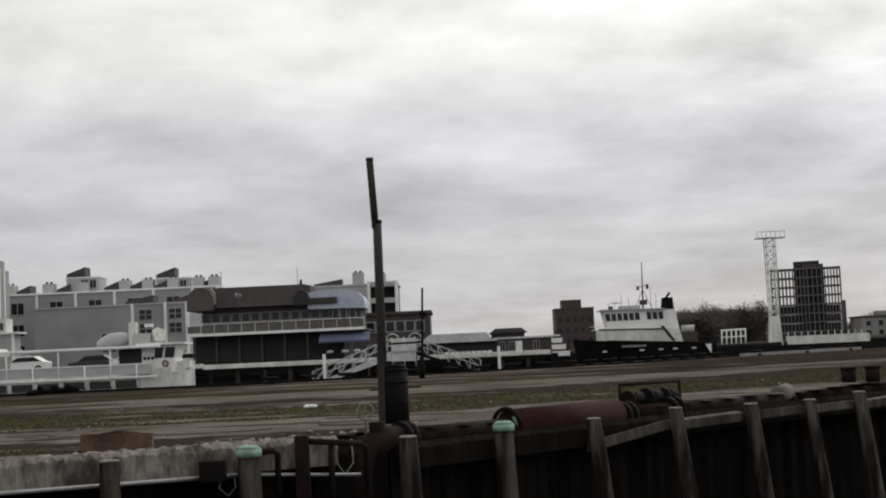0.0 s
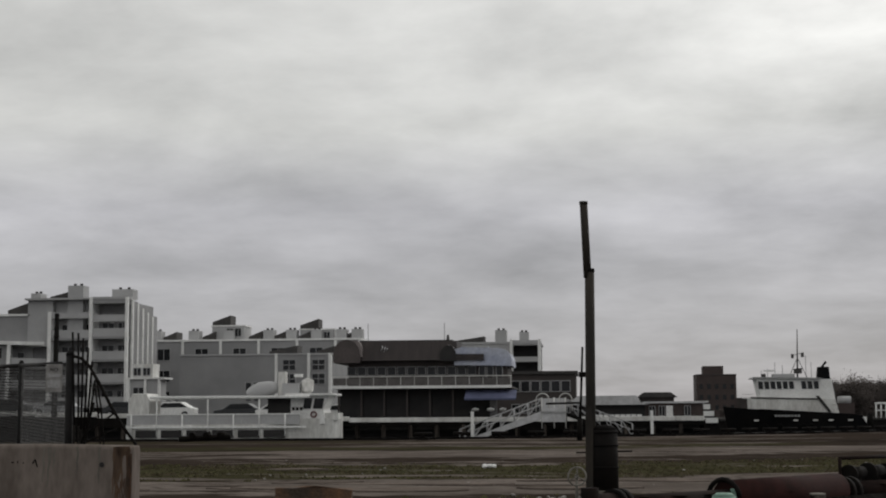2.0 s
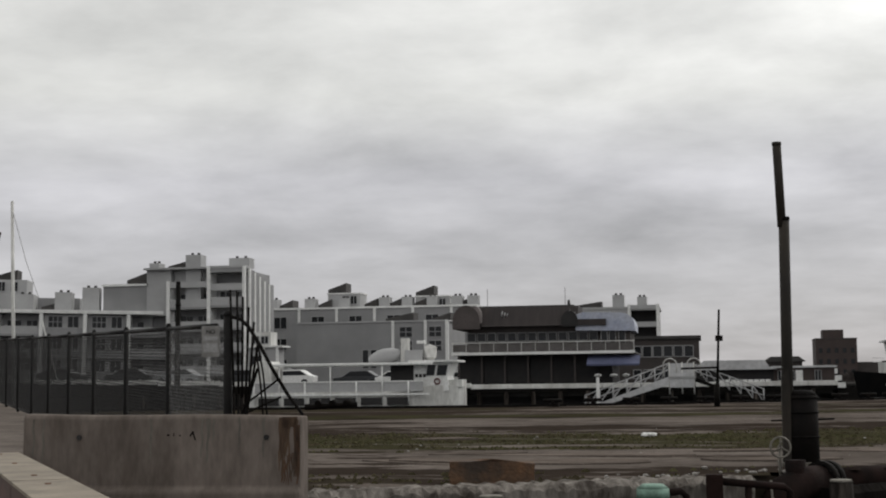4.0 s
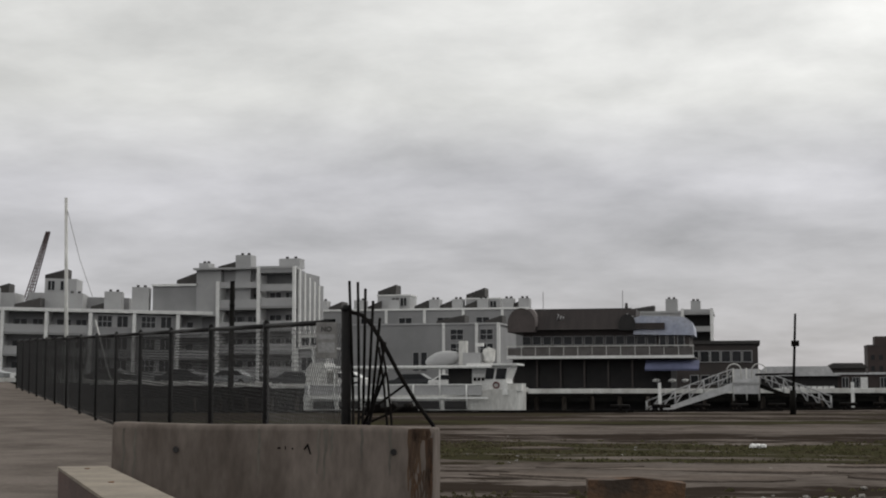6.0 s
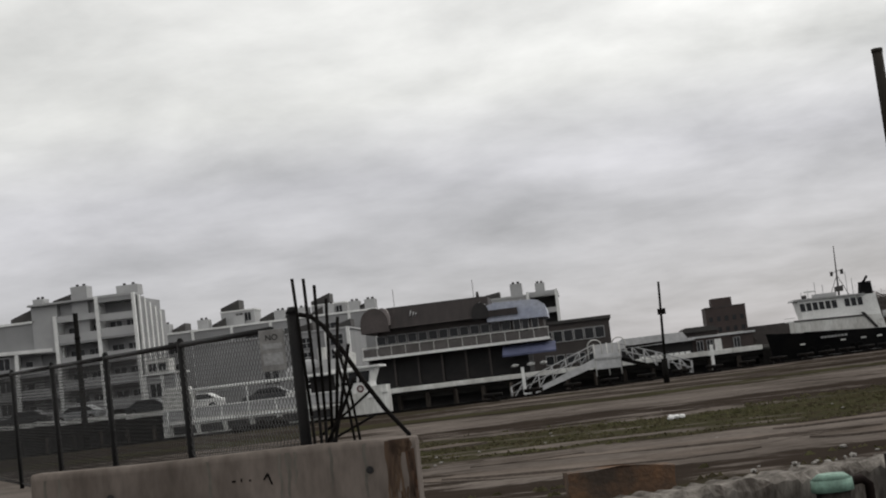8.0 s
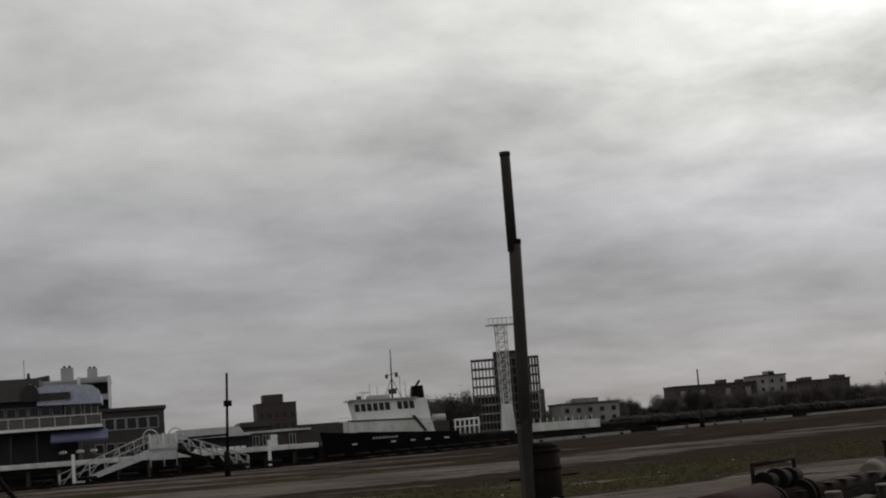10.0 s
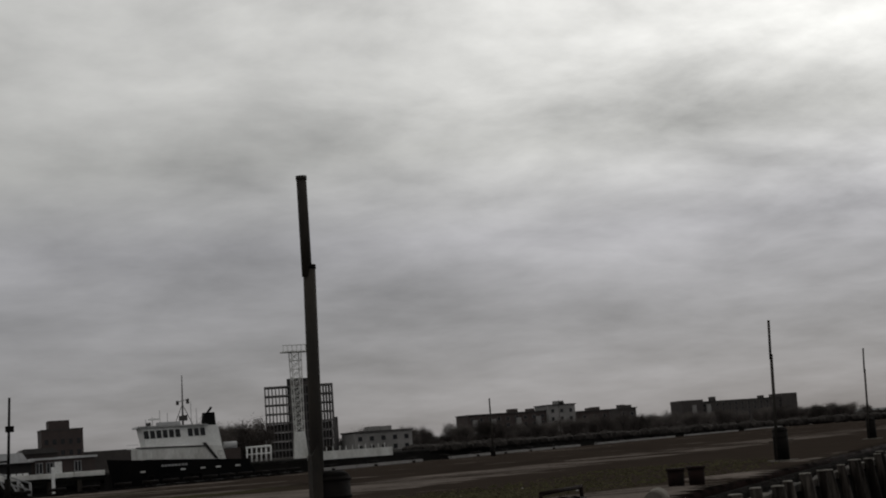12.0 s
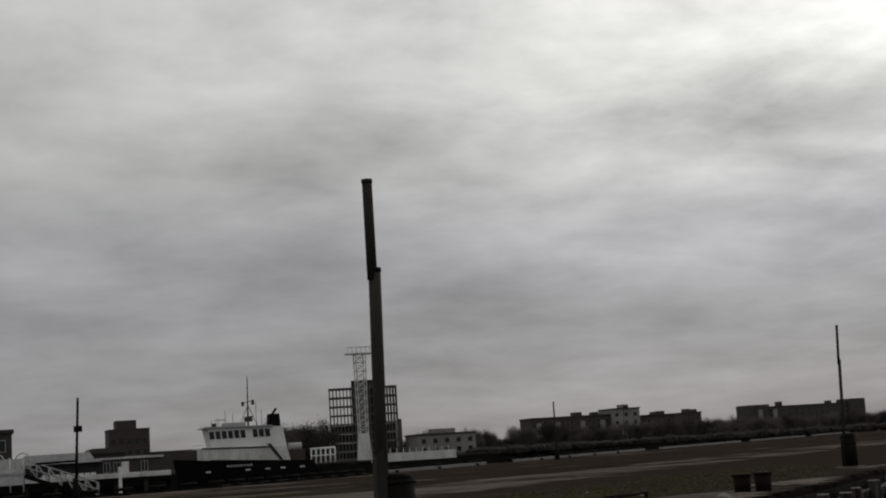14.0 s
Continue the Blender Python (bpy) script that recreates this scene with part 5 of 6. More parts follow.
an = thing("annex", "dark brown flat-roofed annex with two window rows", "building", pose(-4.9, 150, 0))
block(an, "wall", -5.0, 3.4, 0, 10, 0.7, 5.3, BROWNWALL)
block(an, "roof", -5.2, 3.6, -0.25, 10, 5.3, 5.6, DARKROOF)
for k in range(6):
    window(an, -2.6 + k * 1.0, 3.6, 0.8, 1.0, bars=0)
    window(an, -2.6 + k * 1.0, 1.5, 0.7, 0.8, bars=0)
ht = thing("hotel_block", "grey flat-roofed block with dark recessed balconies", "building", pose(-12.5, 210, 0))
block(ht, "wall", -6.2, 1.6, 0, 12, 0.7, 11.2, LIGHTGREY)
block(ht, "wall", 1.6, 5.4, 2.0, 12, 0.7, 11.2, SHADEVOID)
for z in (6.2, 8.9, 11.2):
    block(ht, "floor_edge", 1.6, 5.4, -0.05, 2.0, z - 0.2, z + 0.5, LIGHTGREY)
for x in (1.5, 5.4):
    column(ht, x, 0.7, 11.8, d=2.2, w=0.4)
block(ht, "roof", -6.4, 5.6, -0.1, 12, 11.2, 11.5, LIGHTGREY)
skylight(ht, -6.4, -2.4, 11.5, 0.9, y=2)
chimney(ht, -0.8, 0.8, 11.2, 13.2, y=1)
chimney(ht, 2.6, 3.9, 11.5, 12.9, y=1)

# low house and neighbours on the quay
lh = thing("boat_house", "low dark red boat house with a pale roof and white trim", "house", pose(3.5, 126, 0))
# open front of the boat house, its inner shade painted near-black
block(lh, "wall", -5.2, 0.9, 0, 7, 0.7, 2.1, SHADEVOID)
block(lh, "wall", 0.9, 5.7, 0.4, 7, 0.7, 2.15, BRICK)
b = B()
prism(b, [(-5.6, 2.05), (1.2, 2.05), (0.6, 2.2), (0.2, 2.8), (-4.6, 2.8)], -0.6, 7)
part("roof", b, ROOFGREY, lh, "pale grey hipped roof")
block(lh, "flat_roof", 0.9, 5.9, 0.2, 7, 2.15, 2.3, ROOFGREY)
for x in (1.5, 2.3, 4.4):
    window(lh, x, 1.15, 0.45, 0.75, y=0.38, bars=1)
block(lh, "door", 2.65, 3.2, 0.3, 0.38, 0.75, 1.95, WHITE)
for k in range(9):
    part("fence_panel", box(B(), -3.4 + k * 0.45, -3.02 + k * 0.45, -1.2, -1.12, 0.7, 1.25), WHITE, lh)
rh = thing("shed", "long dark shed with a low charcoal roof", "shed", pose(6.0, 139, 0))
block(rh, "wall", -1.5, 1.5, 0, 6, 0.7, 2.8, BROWNWALL)
part("roof", prism(B(), [(-1.8, 2.8), (1.8, 2.8), (1.2, 3.25), (-1.2, 3.25)], -0.3, 6), DARKROOF, rh)


def car(x, y, m, rz=0, label="parked car on the quay"):
    th = thing("car", label, "car", pose(x, y, 0.71 + QZ(x), 0, 0, rz), "parked cars")
    o = [(-2.1, 0.35), (2.1, 0.35), (2.15, 0.8), (1.3, 0.95), (0.6, 1.42), (-1.0, 1.45), (-1.75, 0.98), (-2.15, 0.9)]
    part("body", prism(B(), o, -0.85, 0.85), m, th, bevel=0.06)
    part("side_glass", prism(B(), [(-1.55, 0.98), (1.1, 0.97), (0.5, 1.36), (-0.95, 1.39)], -0.87, 0.87), GLASS, th)
    for a in (-1.35, 1.35):
        for s in (-0.8, 0.8):
            w = part("wheel", rod(B(), (a, s - 0.1, 0.32), (a, s + 0.1, 0.32), 0.32, n=14), RUBBER, th)
            part("rim", rod(B(), (a, s - 0.11, 0.32), (a, s + 0.11, 0.32), 0.18, n=10), CARSILVER, w)


for i, (px, m, lb) in enumerate(((-58.6, CARDARK, "dark"), (-53.0, CARDARK, "dark"), (-47.5, CARSILVER, "silver"), (-41.8, CARDARK, "dark"), (-37.0, WHITE, "white"), (-31.5, CARDARK, "dark"), (-27.2, WHITE, "white"), (-23.0, WHITE, "white"), (-66, WHITE, "white"), (-72, CARSILVER, "silver"))):
    car(px, 131 + (i % 2) * 2.2, m, 180 if i % 3 else 0, lb + " car parked on the quay before the apartments")

# gangway
gw = thing("gangway", "pale aluminium gangway with arched handrails to the quay", "gangway", pose(-2.6, 106, 0))
part("landing", box(B(), -0.9, 0.9, -0.7, 0.7, 1.35, 1.5), GREYMETAL, gw)
for x in (-0.8, 0.8):
    part("landing_leg", box(B(), x - 0.08, x + 0.08, -0.6, 0.6, -3.2, 1.35), DARKTIMBER, gw)
    b = B()
    tube(b, [(x - 0.45, -0.6, 1.5)] + [(x - 0.45 * math.cos(math.pi * k / 10), -0.6, 2.3 + 0.42 * math.sin(math.pi * k / 10)) for k in range(11)] + [(x + 0.45, -0.6, 1.5)], 0.04, 6)
    part("hoop_rail", b, DIRTYWHITE, gw)
part("landing_screen", box(B(), -0.9, 0.75, 0.55, 0.62, 1.5, 2.4), ROOFGREY, gw)
for x in (-0.85, 0.0, 0.8):
    part("screen_post", rod(B(), (x, -0.62, 0.3), (x, -0.62, 2.45), 0.045, n=6), DIRTYWHITE, gw)
part("side_panel", box(B(), -0.85, 0.8, -0.66, -0.62, 0.75, 1.75), ROOFGREY, gw, "pale grey side panel")
for x0, z0, x1, z1 in ((-0.9, 1.5, -6.6, -0.62), (0.9, 1.4, 5.4, -0.3)):
    part("ramp", prism(B(), [(x0, z0), (x0, z0 - (0.55 if x1 < 0 else 0.28)), (x1, z1 - 0.2), (x1, z1)], -0.6, 0.6), ROOFGREY if x1 < 0 else DARKTIMBER, gw)
    for y in (-0.6, 0.6):
        b = B()
        for h in (0.45, 0.9):
            rod(b, (x0, y, z0 + h), (x1, y, z1 + h), 0.035, n=6)
        for k in range(7):
            f_ = k / 6
            rod(b, (x0 + (x1 - x0) * f_, y, z0 + (z1 - z0) * f_), (x0 + (x1 - x0) * f_, y, z0 + (z1 - z0) * f_ + 0.9), 0.03, n=6)
        for k in range(6):
            f_, g_ = k / 6, (k + 1) / 6
            rod(b, (x0 + (x1 - x0) * f_, y, z0 + (z1 - z0) * f_ + 0.9), (x0 + (x1 - x0) * g_, y, z0 + (z1 - z0) * g_), 0.025, n=5)
        part("handrail", b, LIGHTGREY, gw)
fl = thing("float", "low dark timber float at the foot of the gangway", "float", pose(-3.0, 106, 0))
part("deck", box(B(), -8, 9.5, -1.6, 1.6, -3.2, -0.62), DARKTIMBER, fl)
part("white_post", box(B(), -5.35, -5.15, -1.5, -1.3, -0.62, 1.5), WHITE, fl)
part("white_post", box(B(), 7.0, 7.2, -1.5, -1.3, -0.62, 1.5), WHITE, fl)

# ---- white ferry ----
fb = thing("ferry", "small white harbour ferry moored along the quay", "ferry", pose(-23.95, 96, 0))
b = B()
sec = []
for x, w in ((-5.7, 1.7), (-4.5, 1.9), (3, 1.9), (6.2, 1.6), (7.6, 0.9), (8.0, 0.25)):
    rise = 0.35 if x > 5 else 0.0
    sec.append([b.verts.new((x, s * w * k, z)) for s, k, z in ((-1, 0.8, -3.2), (-1, 1, 0.75 + rise), (1, 1, 0.75 + rise), (1, 0.8, -3.2))])
for p, q in zip(sec, sec[1:]):
    for i in range(4):
        b.faces.new((p[i], p[(i + 1) % 4], q[(i + 1) % 4], q[i]))
b.faces.new(sec[0]), b.faces.new(sec[-1][::-1])
part("hull", b, DIRTYWHITE, fb)
for k in range(6):
    part("hull_port", box(B(), -5.0 + k * 1.66, -3.62 + k * 1.66, -1.93, -1.80, -0.08, 0.40), SHADEVOID, fb)
part("rub_rail", box(B(), -5.6, 6.0, -1.98, -1.88, 0.52, 0.64), WHITE, fb)
part("bulwark", box(B(), -5.6, 5.6, -1.86, -1.80, 0.75, 1.35), LIGHTGREY, fb, "grey canvas rail screen")
part("rail", box(B(), -5.6, 5.6, -1.90, -1.82, 1.35, 1.43), WHITE, fb)
for k in range(7):
    part("stanchion", rod(B(), (-5.3 + k * 1.66, -1.88, 0.0), (-5.3 + k * 1.66, -1.88, 2.45 if k % 2 else 1.4), 0.06, n=6), WHITE, fb)
part("stern_cabin", prism(B(), [(-5.7, 0.7), (-4.3, 0.7), (-4.3, 2.3), (-4.5, 2.75), (-5.4, 2.75), (-5.7, 2.3)], -1.3, 1.3), DIRTYWHITE, fb, bevel=0.05)
part("canopy", box(B(), -4.1, 6.2, -2.0, 2.0, 2.38, 2.55), WHITE, fb, bevel=0.04)
part("cabin", box(B(), 3.4, 5.2, -1.2, 1.3, 0.7, 2.38), SHADEVOID, fb)
wh = part("wheelhouse", prism(B(), [(4.9, 0.75), (7.1, 0.75), (7.0, 1.7), (7.35, 2.55), (4.9, 2.55)], -1.3, 1.3), WHITE, fb)
for x0, x1 in ((5.7, 6.2), (6.35, 6.95)):
    part("pane", prism(B(), [(x0, 1.72), (x1, 1.72), (x1 + 0.12, 2.38), (x0 + 0.1, 2.38)], -1.34, -1.28), GLASS, wh)
part("wheelhouse_roof", box(B(), 4.6, 7.7, -1.6, 1.6, 2.55, 2.68), WHITE, fb)
b = B()
ring(b, (6.4, -1.36, 1.35), 0.17, 0.05, 1, 16)
part("life_ring", b, DULLRED, fb, "dull red life ring")
for x in (5.0, 5.25, 5.5):
    part("name_bar", box(B(), x, x + 0.17, -1.33, -1.29, 1.62, 1.82), BLACKIRON, fb)
b = B()
k_ = bmesh.ops.create_icosphere(b, subdivisions=3, radius=1.0)
for v in k_["verts"]:
    c = v.co.copy()
    v.co = Vector((2.85 + c.x * 1.15 * (1 + 0.06 * noise.noise(c * 3)), c.y * 0.7, 2.95 + 0.18 * c.x + c.z * 0.52 * (1 + 0.12 * noise.noise(c * 2.5))))
for f in b.faces:
    f.smooth = True
part("life_raft", b, LIGHTGREY, fb, "pale grey covered raft on the roof")
part("engine_box", box(B(), 4.2, 5.3, -0.6, 0.6, 2.6, 3.35), LIGHTGREY, fb)
part("funnel", box(B(), 3.9, 4.35, -0.4, 0.4, 2.6, 4.1), DIRTYWHITE, fb)
b = B()
lump(b, (5.7, 0, 3.2), (0.45, 0.4, 0.65), 5)
part("radar_dome", b, DIRTYWHITE, fb)
part("roof_light", box(B(), 4.9, 5.4, -0.2, 0.2, 3.75, 3.95), WHITE, fb)
part("bow_rail", box(B(), 7.0, 7.9, -0.9, 0.9, 1.0, 1.45), DIRTYWHITE, fb)
dk = thing("fender_log", "dark rusty fitting on the pier's far edge", "fitting", pose(-19.2, 74.0, 0))
part("log", rod(B(), (-1.3, 0, 0.12), (1.3, 0, 0.25), 0.16, 0.12, 10), BLACKIRON, dk)
for k in range(3):
    part("knuckle", rod(B(), (k * 0.7 - 0.6, -0.3, 0.3), (k * 0.8 - 0.6, 0.1, 0.42), 0.16, 0.1, 8), BLACKIRON, dk)

# sailing boat
sb = thing("sailing_boat", "white sailing boat with a tall bare mast", "sailing boat", pose(-36.0, 82, 0))
b = B()
sec = []
for x, w in ((-4, 1.0), (-1, 1.4), (2, 1.1), (4.2, 0.1)):
    sec.append([b.verts.new((x, s * w, z)) for s, z in ((-0.4, -3.2), (-1, -0.9), (1, -0.9), (0.4, -3.2))])
for p, q in zip(sec, sec[1:]):
    for i in range(4):
        b.faces.new((p[i], p[(i + 1) % 4], q[(i + 1) % 4], q[i]))
b.faces.new(sec[0]), b.faces.new(sec[-1][::-1])
part("hull", b, WHITE, sb)
part("mast", rod(B(), (-3.6, 0, -1.0), (-3.9, 0, 11.9), 0.13, 0.09, 8), DIRTYWHITE, sb)
part("boom", rod(B(), (-2.0, 0, 5.0), (-1.0, 0, 1.6), 0.04, 0.04, 6), DIRTYWHITE, sb)
part("backstay", rod(B(), (-3.9, 0, 11.5), (-3.0, 0, 8.4), 0.02, n=4), GREYMETAL, sb)
part("forestay", rod(B(), (-3.0, 0, 8.4), (-2.2, 0, 6.3), 0.02, n=4), GREYMETAL, sb)

mp = thing("mooring_post", "tall dark weathered mooring post by the quay", "post", pose(-34.7, 95, 0))
part("shaft", rod(B(), (0, 0, -3.4), (0.1, 0, 8.0), 0.22, 0.15, 10), DARKTIMBER, mp)
part("band", rod(B(), (0.09, 0, 6.4), (0.09, 0, 6.55), 0.19, 0.19, 10), BLACKIRON, mp)

# crane
cr = thing("lattice_crane", "dark red lattice crane boom beyond the apartments", "crane", pose(-127, 250, 0))
b = B()
for dx, dy in ((-0.8, -0.8), (0.8, -0.8), (0.8, 0.8), (-0.8, 0.8)):
    rod(b, (-4.2 + dx, dy, 4), (3.3 + dx * 0.3, dy * 0.3, 29), 0.11, n=5)
for k in range(22):
    f0, f1 = k / 22, (k + 1) / 22
    x0, x1, z0, z1 = -4.2 + 7.5 * f0, -4.2 + 7.5 * f1, 4 + 25 * f0, 4 + 25 * f1
    w0 = 0.8 - 0.56 * f0
    for dy in (-1, 1):
        rod(b, (x0 - w0, dy * w0, z0), (x1 + w0, dy * w0, z1), 0.06, n=4)
        rod(b, (x0 + w0, dy * w0, z0), (x1 - w0, dy * w0, z1), 0.06, n=4)
part("boom", b, CRANERED, cr)
part("cab", box(B(), -7, -3.4, -1.5, 1.5, 0.7, 4.5), CRANERED, cr)

# ---- workboat ----
tg = thing("workboat", "black-hulled workboat with a white deckhouse and mast", "boat", pose(19.0, 146, 0.14))
b = B()
sec = []
for x, w, top in ((-6.5, 0.15, 1.80), (-5.5, 1.4, 1.68), (-3.5, 2.5, 1.52), (0, 2.8, 1.27), (5.2, 2.7, 1.02), (6.0, 2.4, 0.92), (6.9, 2.2, -0.6)):
    flare = 1.0 if x > -3 else 0.55
    sec.append([b.verts.new((x + (0.9 if (z < 0 and x < -5) else 0), s * w * k, z)) for s, k, z in ((-1, flare * 0.8, -3.2), (-1, 1, top), (1, 1, top), (1, flare * 0.8, -3.2))])
for p, q in zip(sec, sec[1:]):
    for i in range(4):
        b.faces.new((p[i], p[(i + 1) % 4], q[(i + 1) % 4], q[i]))
b.faces.new(sec[0]), b.faces.new(sec[-1][::-1])
part("hull", b, HULLBLACK, tg)
part("gunwale", rod(B(), (-3.4, -2.6, 1.5), (5.2, -2.72, 1.0), 0.07, n=6), HULLBLACK, tg)
for x in (-3.9, -0.3, 1.5, 2.9, 4.7):
    part("scupper", box(B(), x, x + 0.42, -2.84, -2.60, 0.42, 0.56), DIRTYWHITE, tg)
for k in range(8):
    part("name_bar", box(B(), -2.0 + k * 0.3, -1.8 + k * 0.3, -2.84, -2.62, 0.82, 1.0), GREYMETAL, tg)
part("lower_house", prism(B(), [(-4.0, 1.1), (4.1, 0.8), (3.7, 2.4), (2.0, 2.5), (-4.0, 2.65)], -2.0, 2.0), DIRTYWHITE, tg)
part("belt", rod(B(), (-4.1, -2.04, 2.62), (2.1, -2.04, 2.46), 0.07, n=6), DARKROOF, tg)
dh = part("wheelhouse", prism(B(), [(-3.1, 2.55), (3.75, 2.4), (3.45, 4.3), (2.2, 4.34), (-3.5, 4.45)], -1.75, 1.75), WHITE, tg)
for k in range(10):
    if k != 6:
        x = -3.3 + k * 0.57
        part("pane", prism(B(), [(x, 3.42), (x + 0.44, 3.41), (x + 0.38, 4.12), (x - 0.06, 4.13)], -1.79, -1.73), GLASS, dh)
part("wheelhouse_roof", prism(B(), [(-3.9, 4.4), (2.5, 4.3), (2.5, 4.44), (-3.8, 4.56)], -2.0, 2.0), GREYMETAL, tg)
part("roof_locker", box(B(), -1.8, 0.2, -0.8, 0.8, 4.5, 4.85), LIGHTGREY, tg)
for k in range(2):
    part("hand_rail", box(B(), -4.9, -3.9, -1.95, -1.9, 2.55 + k * 0.35, 2.6 + k * 0.35), WHITE, tg)
part("funnel", prism(B(), [(2.35, 4.2), (3.5, 4.2), (3.4, 5.5), (2.5, 5.5)], -0.7, 0.7), HULLBLACK, tg)
part("exhaust", rod(B(), (2.8, 0, 5.4), (3.25, 0, 6.0), 0.11, n=6), HULLBLACK, tg)
b = B()
rod(b, (0.55, 0, 4.4), (0.65, 0, 9.1), 0.09, 0.04, 6)
rod(b, (0.1, 0, 6.6), (1.2, 0, 6.9), 0.03, n=5), rod(b, (0.2, 0, 5.3), (1.1, 0, 5.4), 0.04, n=5)
box(b, 0.25, 0.95, -0.3, 0.3, 4.9, 5.35), box(b, 0.95, 1.2, -0.1, 0.1, 6.45, 6.85), box(b, 0.02, 0.25, -0.1, 0.1, 6.35, 6.75)
rod(b, (0.6, 0, 6.4), (-0.3, 0, 4.4), 0.03, n=5), rod(b, (0.6, 0, 6.4), (1.5, 0, 4.4), 0.03, n=5)
part("mast", b, DARKROOF, tg)
for x, h in ((-2.2, 5.4), (-1.5, 6.0), (-0.8, 5.7), (1.4, 6.6), (1.9, 6.0), (-2.8, 5.2)):
    part("aerial", rod(B(), (x, 0.3, 4.4), (x, 0.3, h), 0.03, n=5), LIGHTGREY, tg)
part("radar_bar", box(B(), -2.6, -1.6, -0.1, 0.1, 5.1, 5.25), WHITE, tg)
part("search_light", rod(B(), (-2.9, -0.6, 4.7), (-2.5, -0.6, 4.75), 0.16, n=8), DARKROOF, tg)
b = B()
ring(b, (3.55, -2.0, 1.75), 0.25, 0.06, 1, 14)
part("life_ring", b, DIRTYWHITE, tg)
part("stair", prism(B(), [(1.9, 2.75), (2.2, 2.75), (3.3, 1.25), (3.0, 1.25)], -2.10, -1.9), SHADEVOID, tg)
part("winch", rod(B(), (4.1, -0.8, 2.35), (5.3, -0.8, 2.35), 0.36, n=14), LIGHTGREY, tg)
part("winch_frame", box(B(), 4.1, 5.6, -1.0, 0.6, 0.9, 2.1), BRICK, tg)
for x in (-3.0, -1.6, 0.6, 1.3):
    b = B()
    ring(b, (x, -2.9, -0.25), 0.32, 0.13, 1, 14)
    part("tyre_fender", b, RUBBER, tg)

# white tower with a lattice shaft
tw = thing("lattice_tower", "white lattice light tower on a solid base", "tower", pose(41.6, 190, 0))
part("base", prism(B(), [(-0.8, 0.3), (0.85, 0.3), (0.55, 4.0), (-0.55, 4.0)], -0.7, 0.7), DIRTYWHITE, tw)
b = B()
for dx in (-0.62, 0.62):
    for dy in (-0.62, 0.62):
        rod(b, (dx * 0.85, dy * 0.85, 4.0), (dx, dy, 14.0), 0.07, n=5)
for k in range(9):
    z0, z1 = 4.0 + k * 1.11, 4.0 + (k + 1) * 1.11
    for dy in (-0.6, 0.6):
        rod(b, (-0.6, dy, z0), (0.6, dy, z1), 0.045, n=4), rod(b, (0.6, dy, z0), (-0.6, dy, z1), 0.045, n=4)
        rod(b, (-0.6, dy, z1), (0.6, dy, z1), 0.045, n=4)
part("shaft", b, DIRTYWHITE, tw)
b = B()
box(b, -1.75, 1.85, -0.9, 0.9, 13.9, 14.05)
for k in range(7):
    rod(b, (-1.7 + k * 0.58, -0.85, 14.0), (-1.7 + k * 0.58, -0.85, 14.75), 0.05, n=4)
box(b, -1.75, 1.85, -0.9, -0.82, 14.7, 14.8)
part("platform", b, DIRTYWHITE, tw)
part("wall", box(B(), 1.5, 12.0, 0, 0.6, 0.3, 1.35), DIRTYWHITE, tw, "long low white wall")
for k in range(12):
    part("railing", rod(B(), (1.7 + k * 0.85, 0.2, 1.35), (1.7 + k * 0.85, 0.2, 1.9), 0.06, n=4), DIRTYWHITE, tw)
cg = thing("white_cage", "white arched pipe cage on the shore", "frame", pose(36.3, 190, 0))
for k in range(6):
    x = -1.5 + k * 0.6
    part("hoop", rod(B(), (x, 0, 0.3), (x + 0.06, 0, 2.5), 0.09, n=6), WHITE, cg)
part("top_bar", rod(B(), (-1.6, 0, 2.45), (1.6, 0, 2.5), 0.12, n=6), WHITE, cg)
part("mid_bar", rod(B(), (-1.6, 0, 1.6), (1.6, 0, 1.65), 0.08, n=6), WHITE, cg)
sx = thing("white_tank", "pale tank beside the shore rail", "tank", pose(28.3, 165, 0))
part("body", box(B(), -1.2, 0.4, -0.6, 0.6, 0.0, 0.75), DIRTYWHITE, sx, bevel=0.1)
part("panel", box(B(), 0.4, 0.8, -0.7, 0.5, -0.3, 0.9), WHITE, sx)
part("dark_post", rod(B(), (1.3, 0, -0.3), (1.3, 0, 1.2), 0.3, n=10), DARKTIMBER, sx)

# open-framed tower block
ob_ = thing("frame_building", "tall open concrete frame building under construction", "building", pose(95, 400, 0, 0, 0, -13.4))
# black core: the frame's shaded middle put into the colour
block(ob_, "core", -1.6, 4.6, 1.0, 8.4, 0.0, 19.6, SHADEVOID)
block(ob_, "penthouse", -1.0, 4.6, 2, 8, 19.4, 20.6, BROWNWALL)
for k in range(9):
    z = 0.2 + k * 2.4
    part("floor_slab", box(B(), -9.4, 9.0, 0, 9, z - 0.12, z + 0.2), OLDFRAME, ob_)
    # added dark sheets stand for shade inside the floors and close off sky
    part("inner_wall", box(B(), -3.2, 3.6, 4.0, 4.3, z + 0.18, z + 2.2), SHADEVOID, ob_)
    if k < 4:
        part("back_screen", box(B(), -9.0, 8.6, 7.5, 7.8, z + 0.18, z + 2.18), SHADEVOID, ob_)
for x in [-9.2 + 0.95 * k for k in range(11)] + [1.6, 2.8, 4.0, 4.9, 5.7, 6.5, 7.3, 8.1, 8.85]:
    part("frame_column", box(B(), x - 0.14, x + 0.14, -0.06, 0.4, 0, 19.4), OLDFRAME, ob_)
    part("back_column", box(B(), x - 0.14, x + 0.14, 8.6, 9.05, 0, 19.4), OLDFRAME, ob_)
